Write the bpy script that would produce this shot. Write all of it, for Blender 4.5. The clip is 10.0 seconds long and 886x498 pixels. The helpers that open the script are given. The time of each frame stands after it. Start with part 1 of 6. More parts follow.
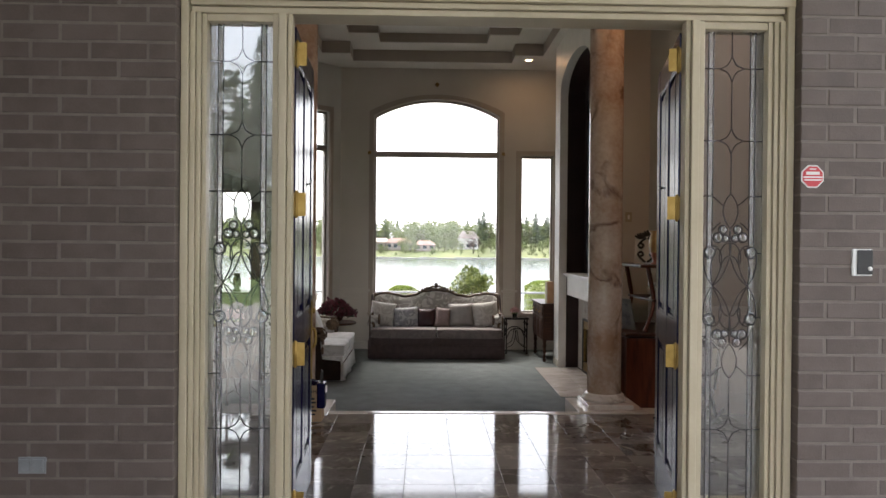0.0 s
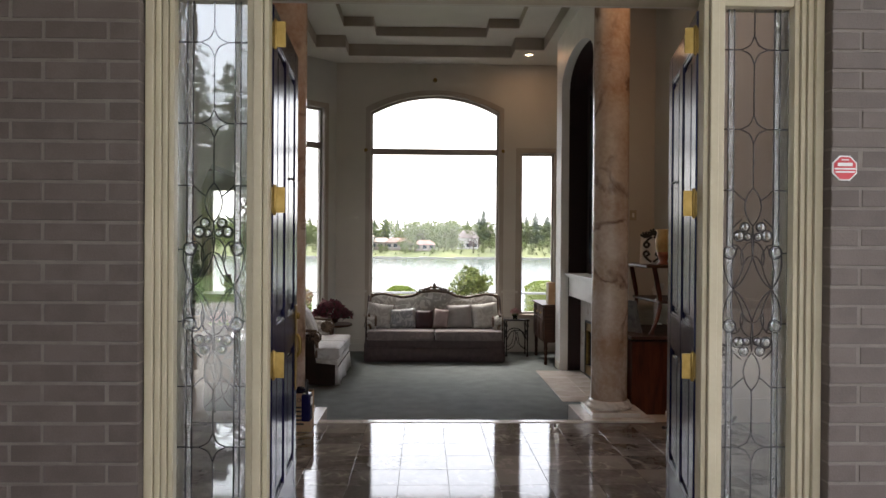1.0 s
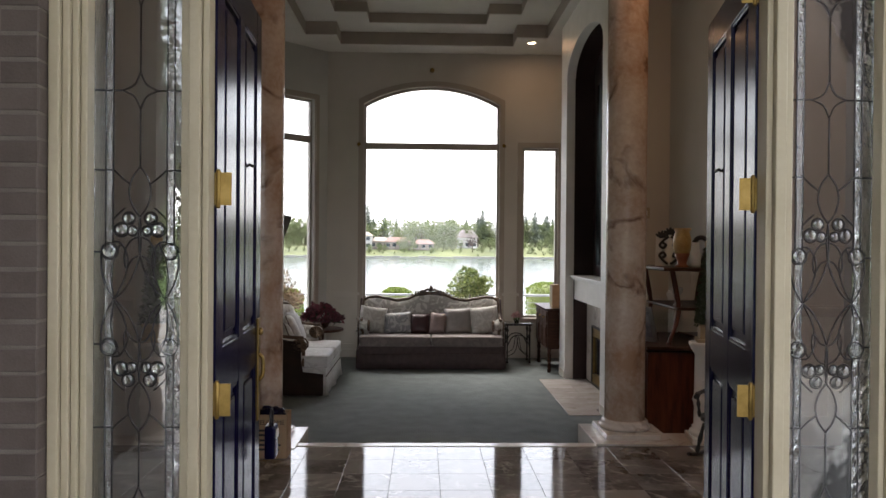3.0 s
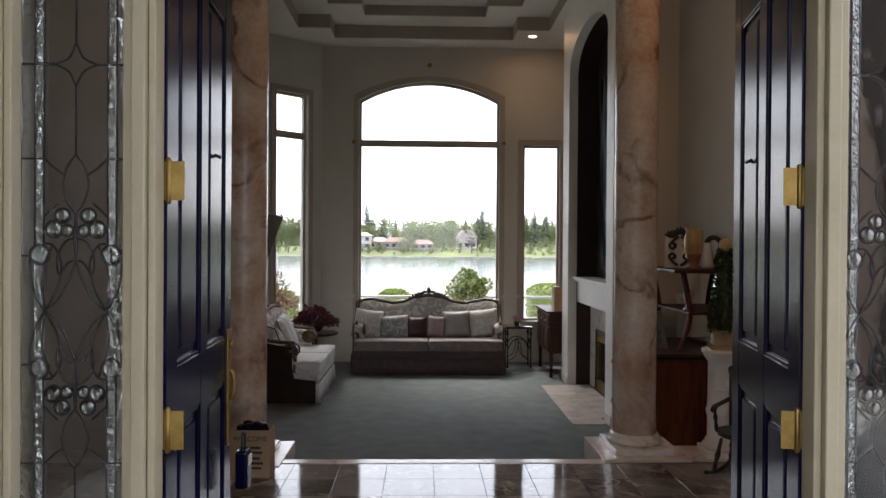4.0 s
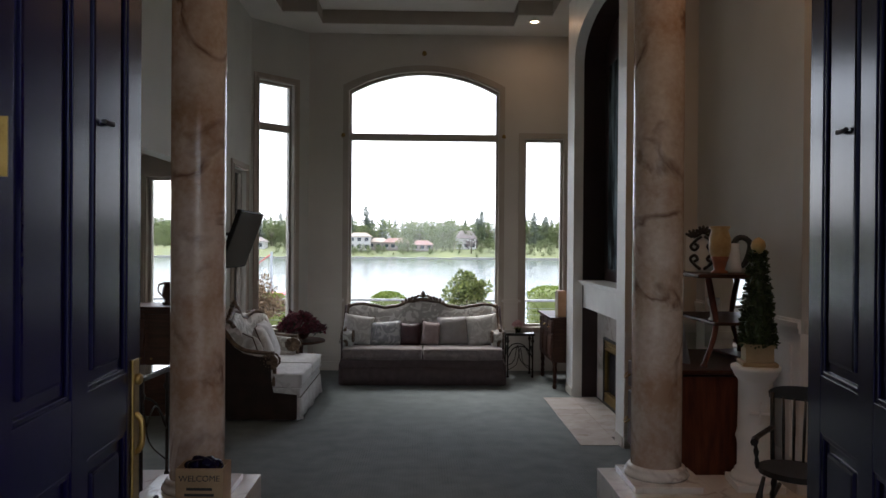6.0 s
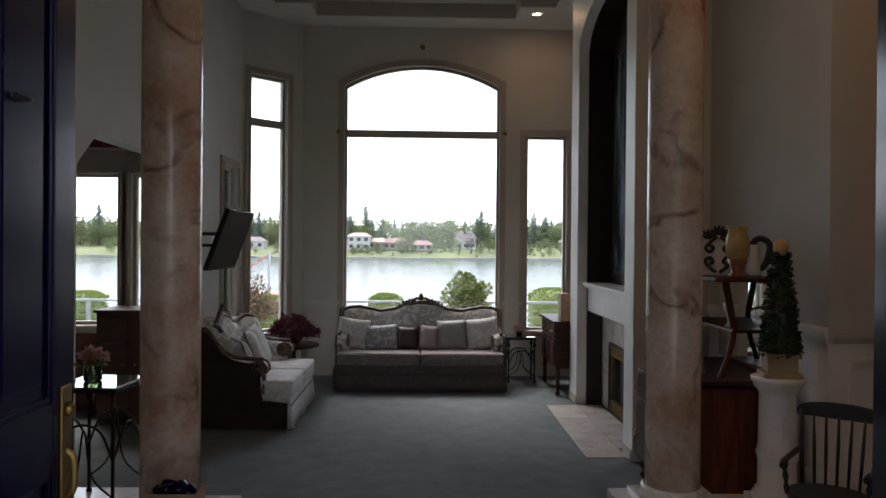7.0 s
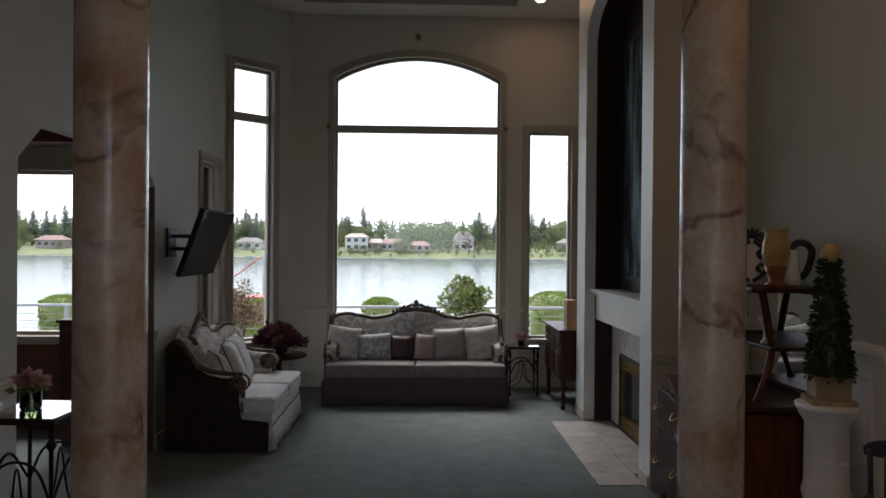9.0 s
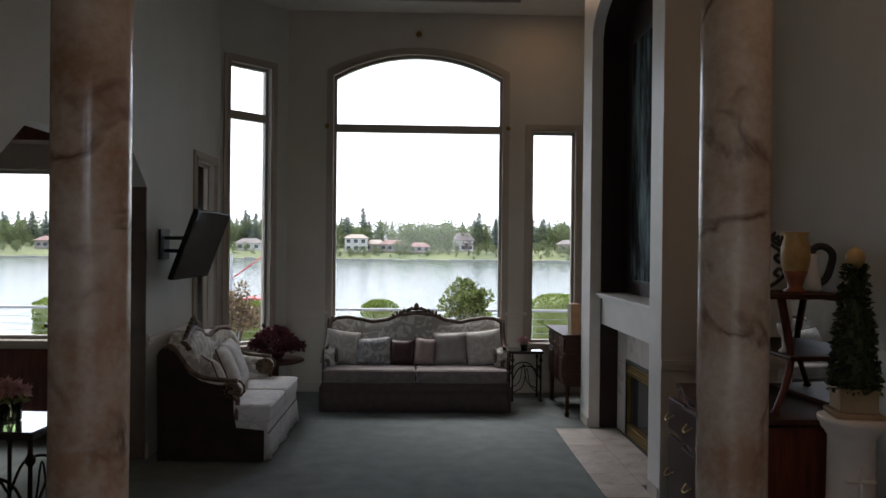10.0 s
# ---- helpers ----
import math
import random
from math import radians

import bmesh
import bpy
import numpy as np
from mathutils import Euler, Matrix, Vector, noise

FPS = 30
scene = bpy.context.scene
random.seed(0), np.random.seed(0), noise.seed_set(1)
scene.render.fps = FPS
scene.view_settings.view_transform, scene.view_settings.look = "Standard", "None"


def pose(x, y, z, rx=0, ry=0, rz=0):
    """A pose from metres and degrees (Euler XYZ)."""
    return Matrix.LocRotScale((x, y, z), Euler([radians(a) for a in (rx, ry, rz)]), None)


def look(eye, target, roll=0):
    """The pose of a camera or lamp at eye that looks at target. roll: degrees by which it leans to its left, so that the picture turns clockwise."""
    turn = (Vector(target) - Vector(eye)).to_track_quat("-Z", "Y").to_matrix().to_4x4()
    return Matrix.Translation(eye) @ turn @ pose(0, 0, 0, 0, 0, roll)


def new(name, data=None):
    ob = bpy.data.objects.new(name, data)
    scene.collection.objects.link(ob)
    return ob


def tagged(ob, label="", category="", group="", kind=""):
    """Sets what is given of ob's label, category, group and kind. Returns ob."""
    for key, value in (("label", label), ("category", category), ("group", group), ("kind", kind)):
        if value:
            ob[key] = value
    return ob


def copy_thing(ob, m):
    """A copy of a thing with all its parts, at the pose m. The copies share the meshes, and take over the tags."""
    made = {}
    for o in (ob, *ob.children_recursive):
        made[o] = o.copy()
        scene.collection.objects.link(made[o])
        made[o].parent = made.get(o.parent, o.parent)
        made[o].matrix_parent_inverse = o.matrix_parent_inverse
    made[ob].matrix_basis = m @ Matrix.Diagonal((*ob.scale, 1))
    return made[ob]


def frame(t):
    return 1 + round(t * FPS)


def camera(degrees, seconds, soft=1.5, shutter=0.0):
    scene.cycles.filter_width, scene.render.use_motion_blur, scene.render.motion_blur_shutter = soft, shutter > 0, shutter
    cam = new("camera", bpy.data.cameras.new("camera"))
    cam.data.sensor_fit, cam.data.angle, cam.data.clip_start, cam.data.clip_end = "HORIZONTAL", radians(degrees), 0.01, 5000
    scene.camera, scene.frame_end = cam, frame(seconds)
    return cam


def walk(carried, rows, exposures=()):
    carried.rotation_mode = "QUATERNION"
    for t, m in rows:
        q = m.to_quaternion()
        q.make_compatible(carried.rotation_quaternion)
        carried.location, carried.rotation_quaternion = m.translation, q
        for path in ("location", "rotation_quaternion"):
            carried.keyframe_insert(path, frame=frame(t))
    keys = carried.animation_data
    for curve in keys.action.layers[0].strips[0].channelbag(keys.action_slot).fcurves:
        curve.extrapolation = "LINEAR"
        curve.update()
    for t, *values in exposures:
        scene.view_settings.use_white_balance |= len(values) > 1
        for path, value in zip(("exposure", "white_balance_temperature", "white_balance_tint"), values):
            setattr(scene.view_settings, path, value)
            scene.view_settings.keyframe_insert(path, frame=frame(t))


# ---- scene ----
cam = camera(62.6, 10.0)
PATH = [
    (0, (-0.301, -3.412, 1.425), (-0.25, -1.413, 1.414), 0.5),
    (0.5, (-0.288, -3.258, 1.425), (-0.236, -1.259, 1.414), 0.5),
    (1, (-0.264, -3.091, 1.425), (-0.213, -1.091, 1.413), 0.4),
    (1.5, (-0.239, -2.913, 1.437), (-0.188, -0.914, 1.424), 0.4),
    (2, (-0.224, -2.746, 1.441), (-0.173, -0.747, 1.428), 0.4),
    (2.5, (-0.221, -2.584, 1.432), (-0.168, -0.585, 1.418), 0.5),
    (4, (-0.186, -2.036, 1.437), (-0.131, -0.037, 1.424), 0.4),
    (4.5, (-0.153, -1.839, 1.44), (-0.098, 0.16, 1.427), 0.4),
    (5, (-0.131, -1.656, 1.444), (-0.075, 0.343, 1.43), 0.4),
    (5.5, (-0.116, -1.475, 1.437), (-0.06, 0.524, 1.425), 0.4),
    (7, (-0.083, -0.926, 1.445), (-0.026, 1.073, 1.434), 0.5),
    (7.5, (-0.059, -0.74, 1.45), (-0.001, 1.259, 1.439), 0.5),
    (8, (-0.049, -0.584, 1.456), (0.011, 1.415, 1.446), 0.5),
    (8.5, (-0.049, -0.442, 1.457), (0.013, 1.557, 1.447), 0.6),
    (9, (-0.053, -0.286, 1.472), (0.01, 1.713, 1.463), 0.5),
    (9.5, (-0.059, -0.167, 1.482), (0.005, 1.832, 1.474), 0.6),
    (10, (-0.064, -0.072, 1.484), (0.0, 1.927, 1.478), 0.6),
]
walk(cam, [(t, look(eye, target, roll)) for t, eye, target, roll in PATH],
     exposures=[(0.0, 2.3, 6500, 13), (2.5, 2.25, 6450, 13), (4.5, 2.05, 6200, 13), (5.5, 1.95, 6000, 12), (7.5, 1.74, 6000, 12), (9.0, 1.60, 6000, 11), (10.0, 1.53, 6000, 11)])

# ---- world and light ----
world = bpy.data.worlds.new("sky")
scene.world = world
world.use_nodes = True
wn, wl = world.node_tree.nodes, world.node_tree.links
wn.clear()
sky = wn.new("ShaderNodeTexSky")
sky.sky_type = "NISHITA"
sky.sun_disc = False
sky.sun_elevation, sky.sun_rotation = radians(56), radians(340)
sky.air_density, sky.dust_density, sky.ozone_density = 1.2, 4.0, 0.6
veil = wn.new("ShaderNodeMixRGB")
veil.inputs[0].default_value = 0.62
veil.inputs[2].default_value = (8.5, 8.8, 9.2, 1)
wl.new(sky.outputs[0], veil.inputs[1])
back = wn.new("ShaderNodeBackground")
back.inputs[1].default_value = 0.12
wout = wn.new("ShaderNodeOutputWorld")
wl.new(veil.outputs[0], back.inputs[0])
wl.new(back.outputs[0], wout.inputs[0])
sun_data = bpy.data.lights.new("sun", "SUN")
sun_data.energy, sun_data.angle, sun_data.color = 1.3, radians(30), (1.0, 0.95, 0.88)
sun = new("sun", sun_data)
sun.matrix_world = look((-34, 95, 150), (0, 0, 0))


def lamp(name, x, y, z, watts, colour, size, target=None):
    data = bpy.data.lights.new(name, "AREA")
    data.shape, data.size, data.energy, data.color = "DISK", size, watts, colour
    ob = new(name, data)
    ob.matrix_world = look((x, y, z), target or (x, y, z - 1))
    return ob


# ---- materials ----
def mat(name, dark, light, rough=0.6, metal=0.0, scale=8.0, fine=90.0, bump=0.15, stretch=(1, 1, 1), per_object=0.0, coat=0.0, contrast=(0.3, 0.7), spec=0.5):
    m = bpy.data.materials.new(name)
    m.use_nodes = True
    n, l = m.node_tree.nodes, m.node_tree.links
    b = n["Principled BSDF"]
    tc, mp = n.new("ShaderNodeTexCoord"), n.new("ShaderNodeMapping")
    mp.inputs["Scale"].default_value = stretch
    l.new(tc.outputs["Object"], mp.inputs[0])
    vec = mp.outputs[0]
    if per_object:
        oi, ad = n.new("ShaderNodeObjectInfo"), n.new("ShaderNodeVectorMath")
        ad.operation = "MULTIPLY_ADD"
        ad.inputs[1].default_value = (37.0, 53.0, 71.0)
        l.new(oi.outputs["Random"], ad.inputs[0])
        l.new(vec, ad.inputs[2])
        vec = ad.outputs[0]
    n1, n2 = n.new("ShaderNodeTexNoise"), n.new("ShaderNodeTexNoise")
    n1.inputs["Scale"].default_value, n1.inputs["Detail"].default_value = scale, 5
    n2.inputs["Scale"].default_value, n2.inputs["Detail"].default_value = fine, 3
    l.new(vec, n1.inputs["Vector"]), l.new(vec, n2.inputs["Vector"])
    mixn = n.new("ShaderNodeMath")
    mixn.operation = "MULTIPLY_ADD"
    mixn.inputs[1].default_value = 0.3
    l.new(n2.outputs[0], mixn.inputs[0]), l.new(n1.outputs[0], mixn.inputs[2])
    sub = n.new("ShaderNodeMath")
    sub.operation = "SUBTRACT"
    sub.inputs[1].default_value = 0.15
    l.new(mixn.outputs[0], sub.inputs[0])
    fac = sub.outputs[0]
    if per_object:
        pr = n.new("ShaderNodeMath")
        pr.operation = "MULTIPLY_ADD"
        pr.inputs[1].default_value = per_object
        l.new(oi.outputs["Random"], pr.inputs[0]), l.new(fac, pr.inputs[2])
        sh = n.new("ShaderNodeMath")
        sh.operation = "SUBTRACT"
        sh.inputs[1].default_value = per_object / 2
        l.new(pr.outputs[0], sh.inputs[0])
        fac = sh.outputs[0]
    ramp = n.new("ShaderNodeValToRGB")
    ramp.color_ramp.elements[0].position, ramp.color_ramp.elements[1].position = contrast
    ramp.color_ramp.elements[0].color, ramp.color_ramp.elements[1].color = (*dark, 1), (*light, 1)
    l.new(fac, ramp.inputs[0]), l.new(ramp.outputs[0], b.inputs["Base Color"])
    rr = n.new("ShaderNodeMapRange")
    rr.inputs["To Min"].default_value, rr.inputs["To Max"].default_value = max(0.02, rough * 0.85), min(1, rough * 1.15)
    l.new(n1.outputs[0], rr.inputs[0]), l.new(rr.outputs[0], b.inputs["Roughness"])
    b.inputs["Metallic"].default_value, b.inputs["Coat Weight"].default_value = metal, coat
    b.inputs["Specular IOR Level"].default_value = spec
    if bump:
        bp = n.new("ShaderNodeBump")
        bp.inputs["Strength"].default_value, bp.inputs["Distance"].default_value = bump, 0.004
        l.new(n2.outputs[0], bp.inputs["Height"]), l.new(bp.outputs[0], b.inputs["Normal"])
    return m


def marble(name, base, light, vein, rough=0.12, scale=2.2, vein_scale=1.1, per_object=0.0, width=0.035, low=None):
    """Clouded stone with thin dark veins; low: an optional colour towards which it pales."""
    m = mat(name, base, light, rough, scale=scale, fine=30, bump=0.0, per_object=per_object)
    n, l = m.node_tree.nodes, m.node_tree.links
    b = n["Principled BSDF"]
    src = b.inputs["Base Color"].links[0].from_socket
    vecsrc = [x for x in n if x.bl_idname == "ShaderNodeTexNoise"][0].inputs["Vector"].links[0].from_socket
    v = n.new("ShaderNodeTexNoise")
    v.inputs["Scale"].default_value, v.inputs["Detail"].default_value, v.inputs["Distortion"].default_value = vein_scale, 5, 0.55
    l.new(vecsrc, v.inputs["Vector"])
    ab = n.new("ShaderNodeMath")
    ab.operation = "SUBTRACT"
    ab.inputs[1].default_value = 0.5
    l.new(v.outputs[0], ab.inputs[0])
    a2 = n.new("ShaderNodeMath")
    a2.operation = "ABSOLUTE"
    l.new(ab.outputs[0], a2.inputs[0])
    mr = n.new("ShaderNodeMapRange")
    mr.inputs["From Min"].default_value, mr.inputs["From Max"].default_value = 0.0, width
    mr.inputs["To Min"].default_value, mr.inputs["To Max"].default_value = 0.85, 0.0
    l.new(a2.outputs[0], mr.inputs[0])
    patch = n.new("ShaderNodeTexNoise")
    patch.inputs["Scale"].default_value = vein_scale * 2.1
    l.new(vecsrc, patch.inputs["Vector"])
    pm = n.new("ShaderNodeMapRange")
    pm.inputs["From Min"].default_value, pm.inputs["From Max"].default_value = 0.42, 0.62
    l.new(patch.outputs[0], pm.inputs[0])
    mu = n.new("ShaderNodeMath")
    mu.operation = "MULTIPLY"
    l.new(mr.outputs[0], mu.inputs[0]), l.new(pm.outputs[0], mu.inputs[1])
    mx = n.new("ShaderNodeMixRGB")
    mx.inputs[2].default_value = (*vein, 1)
    l.new(mu.outputs[0], mx.inputs[0]), l.new(src, mx.inputs[1])
    l.new(mx.outputs[0], b.inputs["Base Color"])
    return m


def glass(name, rough=0.0, bump=0.0, scale=40.0, tint=(1, 1, 1)):
    m = bpy.data.materials.new(name)
    m.use_nodes = True
    n, l = m.node_tree.nodes, m.node_tree.links
    n.clear()
    out, tr, gl, mx, fr = n.new("ShaderNodeOutputMaterial"), n.new("ShaderNodeBsdfTransparent"), n.new("ShaderNodeBsdfGlossy"), n.new("ShaderNodeMixShader"), n.new("ShaderNodeFresnel")
    tr.inputs[0].default_value = (*tint, 1)
    gl.inputs["Roughness"].default_value = 0.02
    fr.inputs[0].default_value = 2.3 if bump else 1.45
    l.new(fr.outputs[0], mx.inputs[0]), l.new(tr.outputs[0], mx.inputs[1]), l.new(gl.outputs[0], mx.inputs[2])
    l.new(mx.outputs[0], out.inputs[0])
    if bump:
        rf = n.new("ShaderNodeBsdfRefraction")
        rf.inputs["IOR"].default_value, rf.inputs["Roughness"].default_value = 1.25, rough
        rf.inputs[0].default_value = (*tint, 1)
        tx, bp, tc = n.new("ShaderNodeTexNoise"), n.new("ShaderNodeBump"), n.new("ShaderNodeTexCoord")
        tx.inputs["Scale"].default_value = scale
        bp.inputs["Strength"].default_value, bp.inputs["Distance"].default_value = bump, 0.01
        l.new(tc.outputs["Object"], tx.inputs["Vector"]), l.new(tx.outputs[0], bp.inputs["Height"])
        l.new(bp.outputs[0], rf.inputs["Normal"]), l.new(bp.outputs[0], gl.inputs["Normal"])
        l.new(rf.outputs[0], mx.inputs[1])
    return m


M = {}
M["brick"] = mat("painted_brick", (0.076, 0.056, 0.047), (0.108, 0.083, 0.071), 0.7, scale=7, fine=140, bump=0.35, per_object=0.25)
M["mortar"] = mat("pale_mortar", (0.126, 0.102, 0.088), (0.174, 0.146, 0.127), 0.9, scale=12, fine=200, bump=0.5)
M["cream"] = mat("cream_paint", (0.37, 0.315, 0.215), (0.43, 0.37, 0.262), 0.42, scale=3, fine=60, bump=0.06)
M["wall"] = mat("beige_wall_paint", (0.52, 0.485, 0.43), (0.58, 0.545, 0.485), 0.75, scale=1.5, fine=160, bump=0.12)
M["greywall"] = mat("grey_green_wall_paint", (0.49, 0.49, 0.45), (0.56, 0.56, 0.52), 0.75, scale=1.5, fine=160, bump=0.12)
M["white"] = mat("white_trim_paint", (0.74, 0.72, 0.69), (0.82, 0.80, 0.77), 0.45, scale=4, fine=80, bump=0.05)
M["ceiling"] = mat("ceiling_paint", (0.62, 0.60, 0.55), (0.68, 0.66, 0.61), 0.85, scale=2, fine=220, bump=0.2)
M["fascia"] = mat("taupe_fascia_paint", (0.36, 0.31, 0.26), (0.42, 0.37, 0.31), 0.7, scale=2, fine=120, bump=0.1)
M["winframe"] = mat("taupe_window_frame", (0.30, 0.27, 0.23), (0.36, 0.33, 0.28), 0.5, scale=4, fine=80, bump=0.05)
M["carpet"] = mat("grey_green_carpet", (0.112, 0.130, 0.126), (0.190, 0.213, 0.205), 0.95, scale=5.0, fine=330, bump=0.8, contrast=(0.25, 0.78))
_n, _l = M["carpet"].node_tree.nodes, M["carpet"].node_tree.links
_tc, _va, _vb, _mm, _bp = _n.new("ShaderNodeTexCoord"), _n.new("ShaderNodeTexWave"), _n.new("ShaderNodeTexWave"), _n.new("ShaderNodeMath"), _n.new("ShaderNodeBump")
for _v, _ax in ((_va, "X"), (_vb, "Y")):
    _v.bands_direction = _ax
    _v.inputs["Scale"].default_value, _v.inputs["Distortion"].default_value, _v.inputs["Detail Scale"].default_value = 14.0, 0.8, 3.0
    _l.new(_tc.outputs["Object"], _v.inputs["Vector"])
_mm.operation = "ADD"
_l.new(_va.outputs["Fac"], _mm.inputs[0]), _l.new(_vb.outputs["Fac"], _mm.inputs[1])
_bp.inputs["Strength"].default_value, _bp.inputs["Distance"].default_value = 0.28, 0.005
_pb = _n["Principled BSDF"]
_l.new(_mm.outputs[0], _bp.inputs["Height"]), _l.new(_pb.inputs["Normal"].links[0].from_socket, _bp.inputs["Normal"]), _l.new(_bp.outputs[0], _pb.inputs["Normal"])
_dk, _mr = _n.new("ShaderNodeMixRGB"), _n.new("ShaderNodeMapRange")
_dk.blend_type = "MULTIPLY"
_dk.inputs[0].default_value = 1.0
_mr.inputs["From Max"].default_value, _mr.inputs["To Min"].default_value = 2.0, 0.90
_cs = _pb.inputs["Base Color"].links[0].from_socket
_l.new(_mm.outputs[0], _mr.inputs[0]), _l.new(_cs, _dk.inputs[1]), _l.new(_mr.outputs[0], _dk.inputs[2]), _l.new(_dk.outputs[0], _pb.inputs["Base Color"])
M["tile"] = marble("polished_floor_marble", (0.10, 0.092, 0.086), (0.27, 0.25, 0.235), (0.42, 0.39, 0.36), 0.06, scale=3.5, vein_scale=3.2, per_object=0.5)
M["grout"] = mat("dark_grout", (0.07, 0.06, 0.055), (0.11, 0.10, 0.09), 0.8, scale=20)
M["whitemarble"] = marble("white_marble", (0.60, 0.55, 0.50), (0.72, 0.68, 0.63), (0.40, 0.34, 0.30), 0.18, scale=2.0, vein_scale=2.0)
M["pinkmarble"] = marble("peach_marble", (0.42, 0.265, 0.17), (0.73, 0.64, 0.56), (0.12, 0.05, 0.03), 0.20, scale=2.4, vein_scale=1.5, width=0.030)
M["navy"] = mat("navy_door_paint", (0.0026, 0.0017, 0.014), (0.0042, 0.0028, 0.023), 0.22, scale=2, fine=70, bump=0.02, coat=0.0, spec=0.20)
# blue tint colours the sheen, standing in for cooler reflected light
M["navy"].node_tree.nodes["Principled BSDF"].inputs["Specular Tint"].default_value = (0.72, 0.78, 1.0, 1)
M["brass"] = mat("brass", (0.22, 0.14, 0.04), (0.33, 0.22, 0.075), 0.45, 1.0, scale=20, fine=200, bump=0.05)
M["wood"] = mat("dark_walnut", (0.030, 0.013, 0.008), (0.075, 0.030, 0.017), 0.48, scale=5, fine=60, bump=0.1, stretch=(1, 8, 8), coat=0.0, spec=0.22)
M["redwood"] = mat("mahogany", (0.055, 0.015, 0.009), (0.14, 0.038, 0.020), 0.4, scale=4, fine=60, bump=0.08, stretch=(7, 7, 1), coat=0.0, spec=0.3)
M["black"] = mat("black_paint", (0.010, 0.010, 0.011), (0.022, 0.021, 0.020), 0.45, scale=15, fine=120, bump=0.1)
M["iron"] = mat("black_iron", (0.015, 0.014, 0.013), (0.035, 0.03, 0.028), 0.5, 0.6, scale=20, fine=150, bump=0.3)
M["pane"] = glass("window_glass")
M["lead"] = mat("lead_came", (0.03, 0.03, 0.032), (0.07, 0.07, 0.072), 0.4, 0.8, scale=30, fine=150, bump=0.2)
M["textured"] = glass("rippled_glass", 0.05, 0.22, 38.0, (0.95, 0.96, 0.96))
M["beaded"] = glass("beaded_glass", 0.04, 0.9, 60.0, (0.92, 0.93, 0.93))
M["cutglass"] = glass("wavy_clear_glass", 0.0, 0.05, 9.0, (0.93, 0.95, 0.94))
M["lawn"] = mat("lawn_grass", (0.05, 0.09, 0.02), (0.10, 0.15, 0.04), 0.9, scale=0.4, fine=30, bump=0.5)
M["concrete"] = mat("patio_concrete", (0.30, 0.29, 0.27), (0.42, 0.40, 0.37), 0.85, scale=2, fine=80, bump=0.3)


# ---- mesh helpers ----
def box(bm, x0, x1, y0, y1, z0, z1, bevel=0.0, m=None):
    r = bmesh.ops.create_cube(bm, size=1, matrix=Matrix.LocRotScale(((x0 + x1) / 2, (y0 + y1) / 2, (z0 + z1) / 2), None, (abs(x1 - x0), abs(y1 - y0), abs(z1 - z0))))
    vs = r["verts"]
    if bevel:
        es = list({e for v in vs for e in v.link_edges})
        vs = bmesh.ops.bevel(bm, geom=es, offset=bevel, segments=2, affect="EDGES", profile=0.6)["verts"]
    if m is not None:
        bmesh.ops.transform(bm, matrix=m, verts=list(vs))
    return vs


def lathe(bm, profile, seg=24, m=None):
    """Turned form from (radius, height) pairs."""
    rings = []
    for r, z in profile:
        rings.append([bm.verts.new((r * math.cos(a), r * math.sin(a), z)) for a in (2 * math.pi * i / seg for i in range(seg))])
    for a, b in zip(rings, rings[1:]):
        for i in range(seg):
            f = bm.faces.new((a[i], a[(i + 1) % seg], b[(i + 1) % seg], b[i]))
            f.smooth = True
    bm.faces.new(list(reversed(rings[0]))), bm.faces.new(rings[-1])
    vs = [v for r in rings for v in r]
    if m is not None:
        bmesh.ops.transform(bm, matrix=m, verts=vs)
    return vs


def tube(bm, pts, r=0.01, seg=8, closed=False, m=None):
    """A round bar along a line of points; r may be a list."""
    pts = [Vector(p) for p in pts]
    k = len(pts)
    rad = r if isinstance(r, (list, tuple)) else [r] * k
    rings, up = [], None
    for i, p in enumerate(pts):
        a, b = (pts[i - 1], pts[(i + 1) % k]) if closed else (pts[max(i - 1, 0)], pts[min(i + 1, k - 1)])
        d = (b - a).normalized()
        if up is None:
            up = d.orthogonal().normalized()
        up = (up - d * up.dot(d))
        up = up.normalized() if up.length > 1e-6 else d.orthogonal().normalized()
        s = d.cross(up)
        rings.append([bm.verts.new(p + rad[i] * (math.cos(t) * up + math.sin(t) * s)) for t in (2 * math.pi * j / seg for j in range(seg))])
    pairs = list(zip(rings, rings[1:])) + ([(rings[-1], rings[0])] if closed else [])
    for a, b in pairs:
        for j in range(seg):
            f = bm.faces.new((a[j], a[(j + 1) % seg], b[(j + 1) % seg], b[j]))
            f.smooth = True
    if not closed:
        bm.faces.new(list(reversed(rings[0]))), bm.faces.new(rings[-1])
    vs = [v for q in rings for v in q]
    if m is not None:
        bmesh.ops.transform(bm, matrix=m, verts=vs)
    return vs


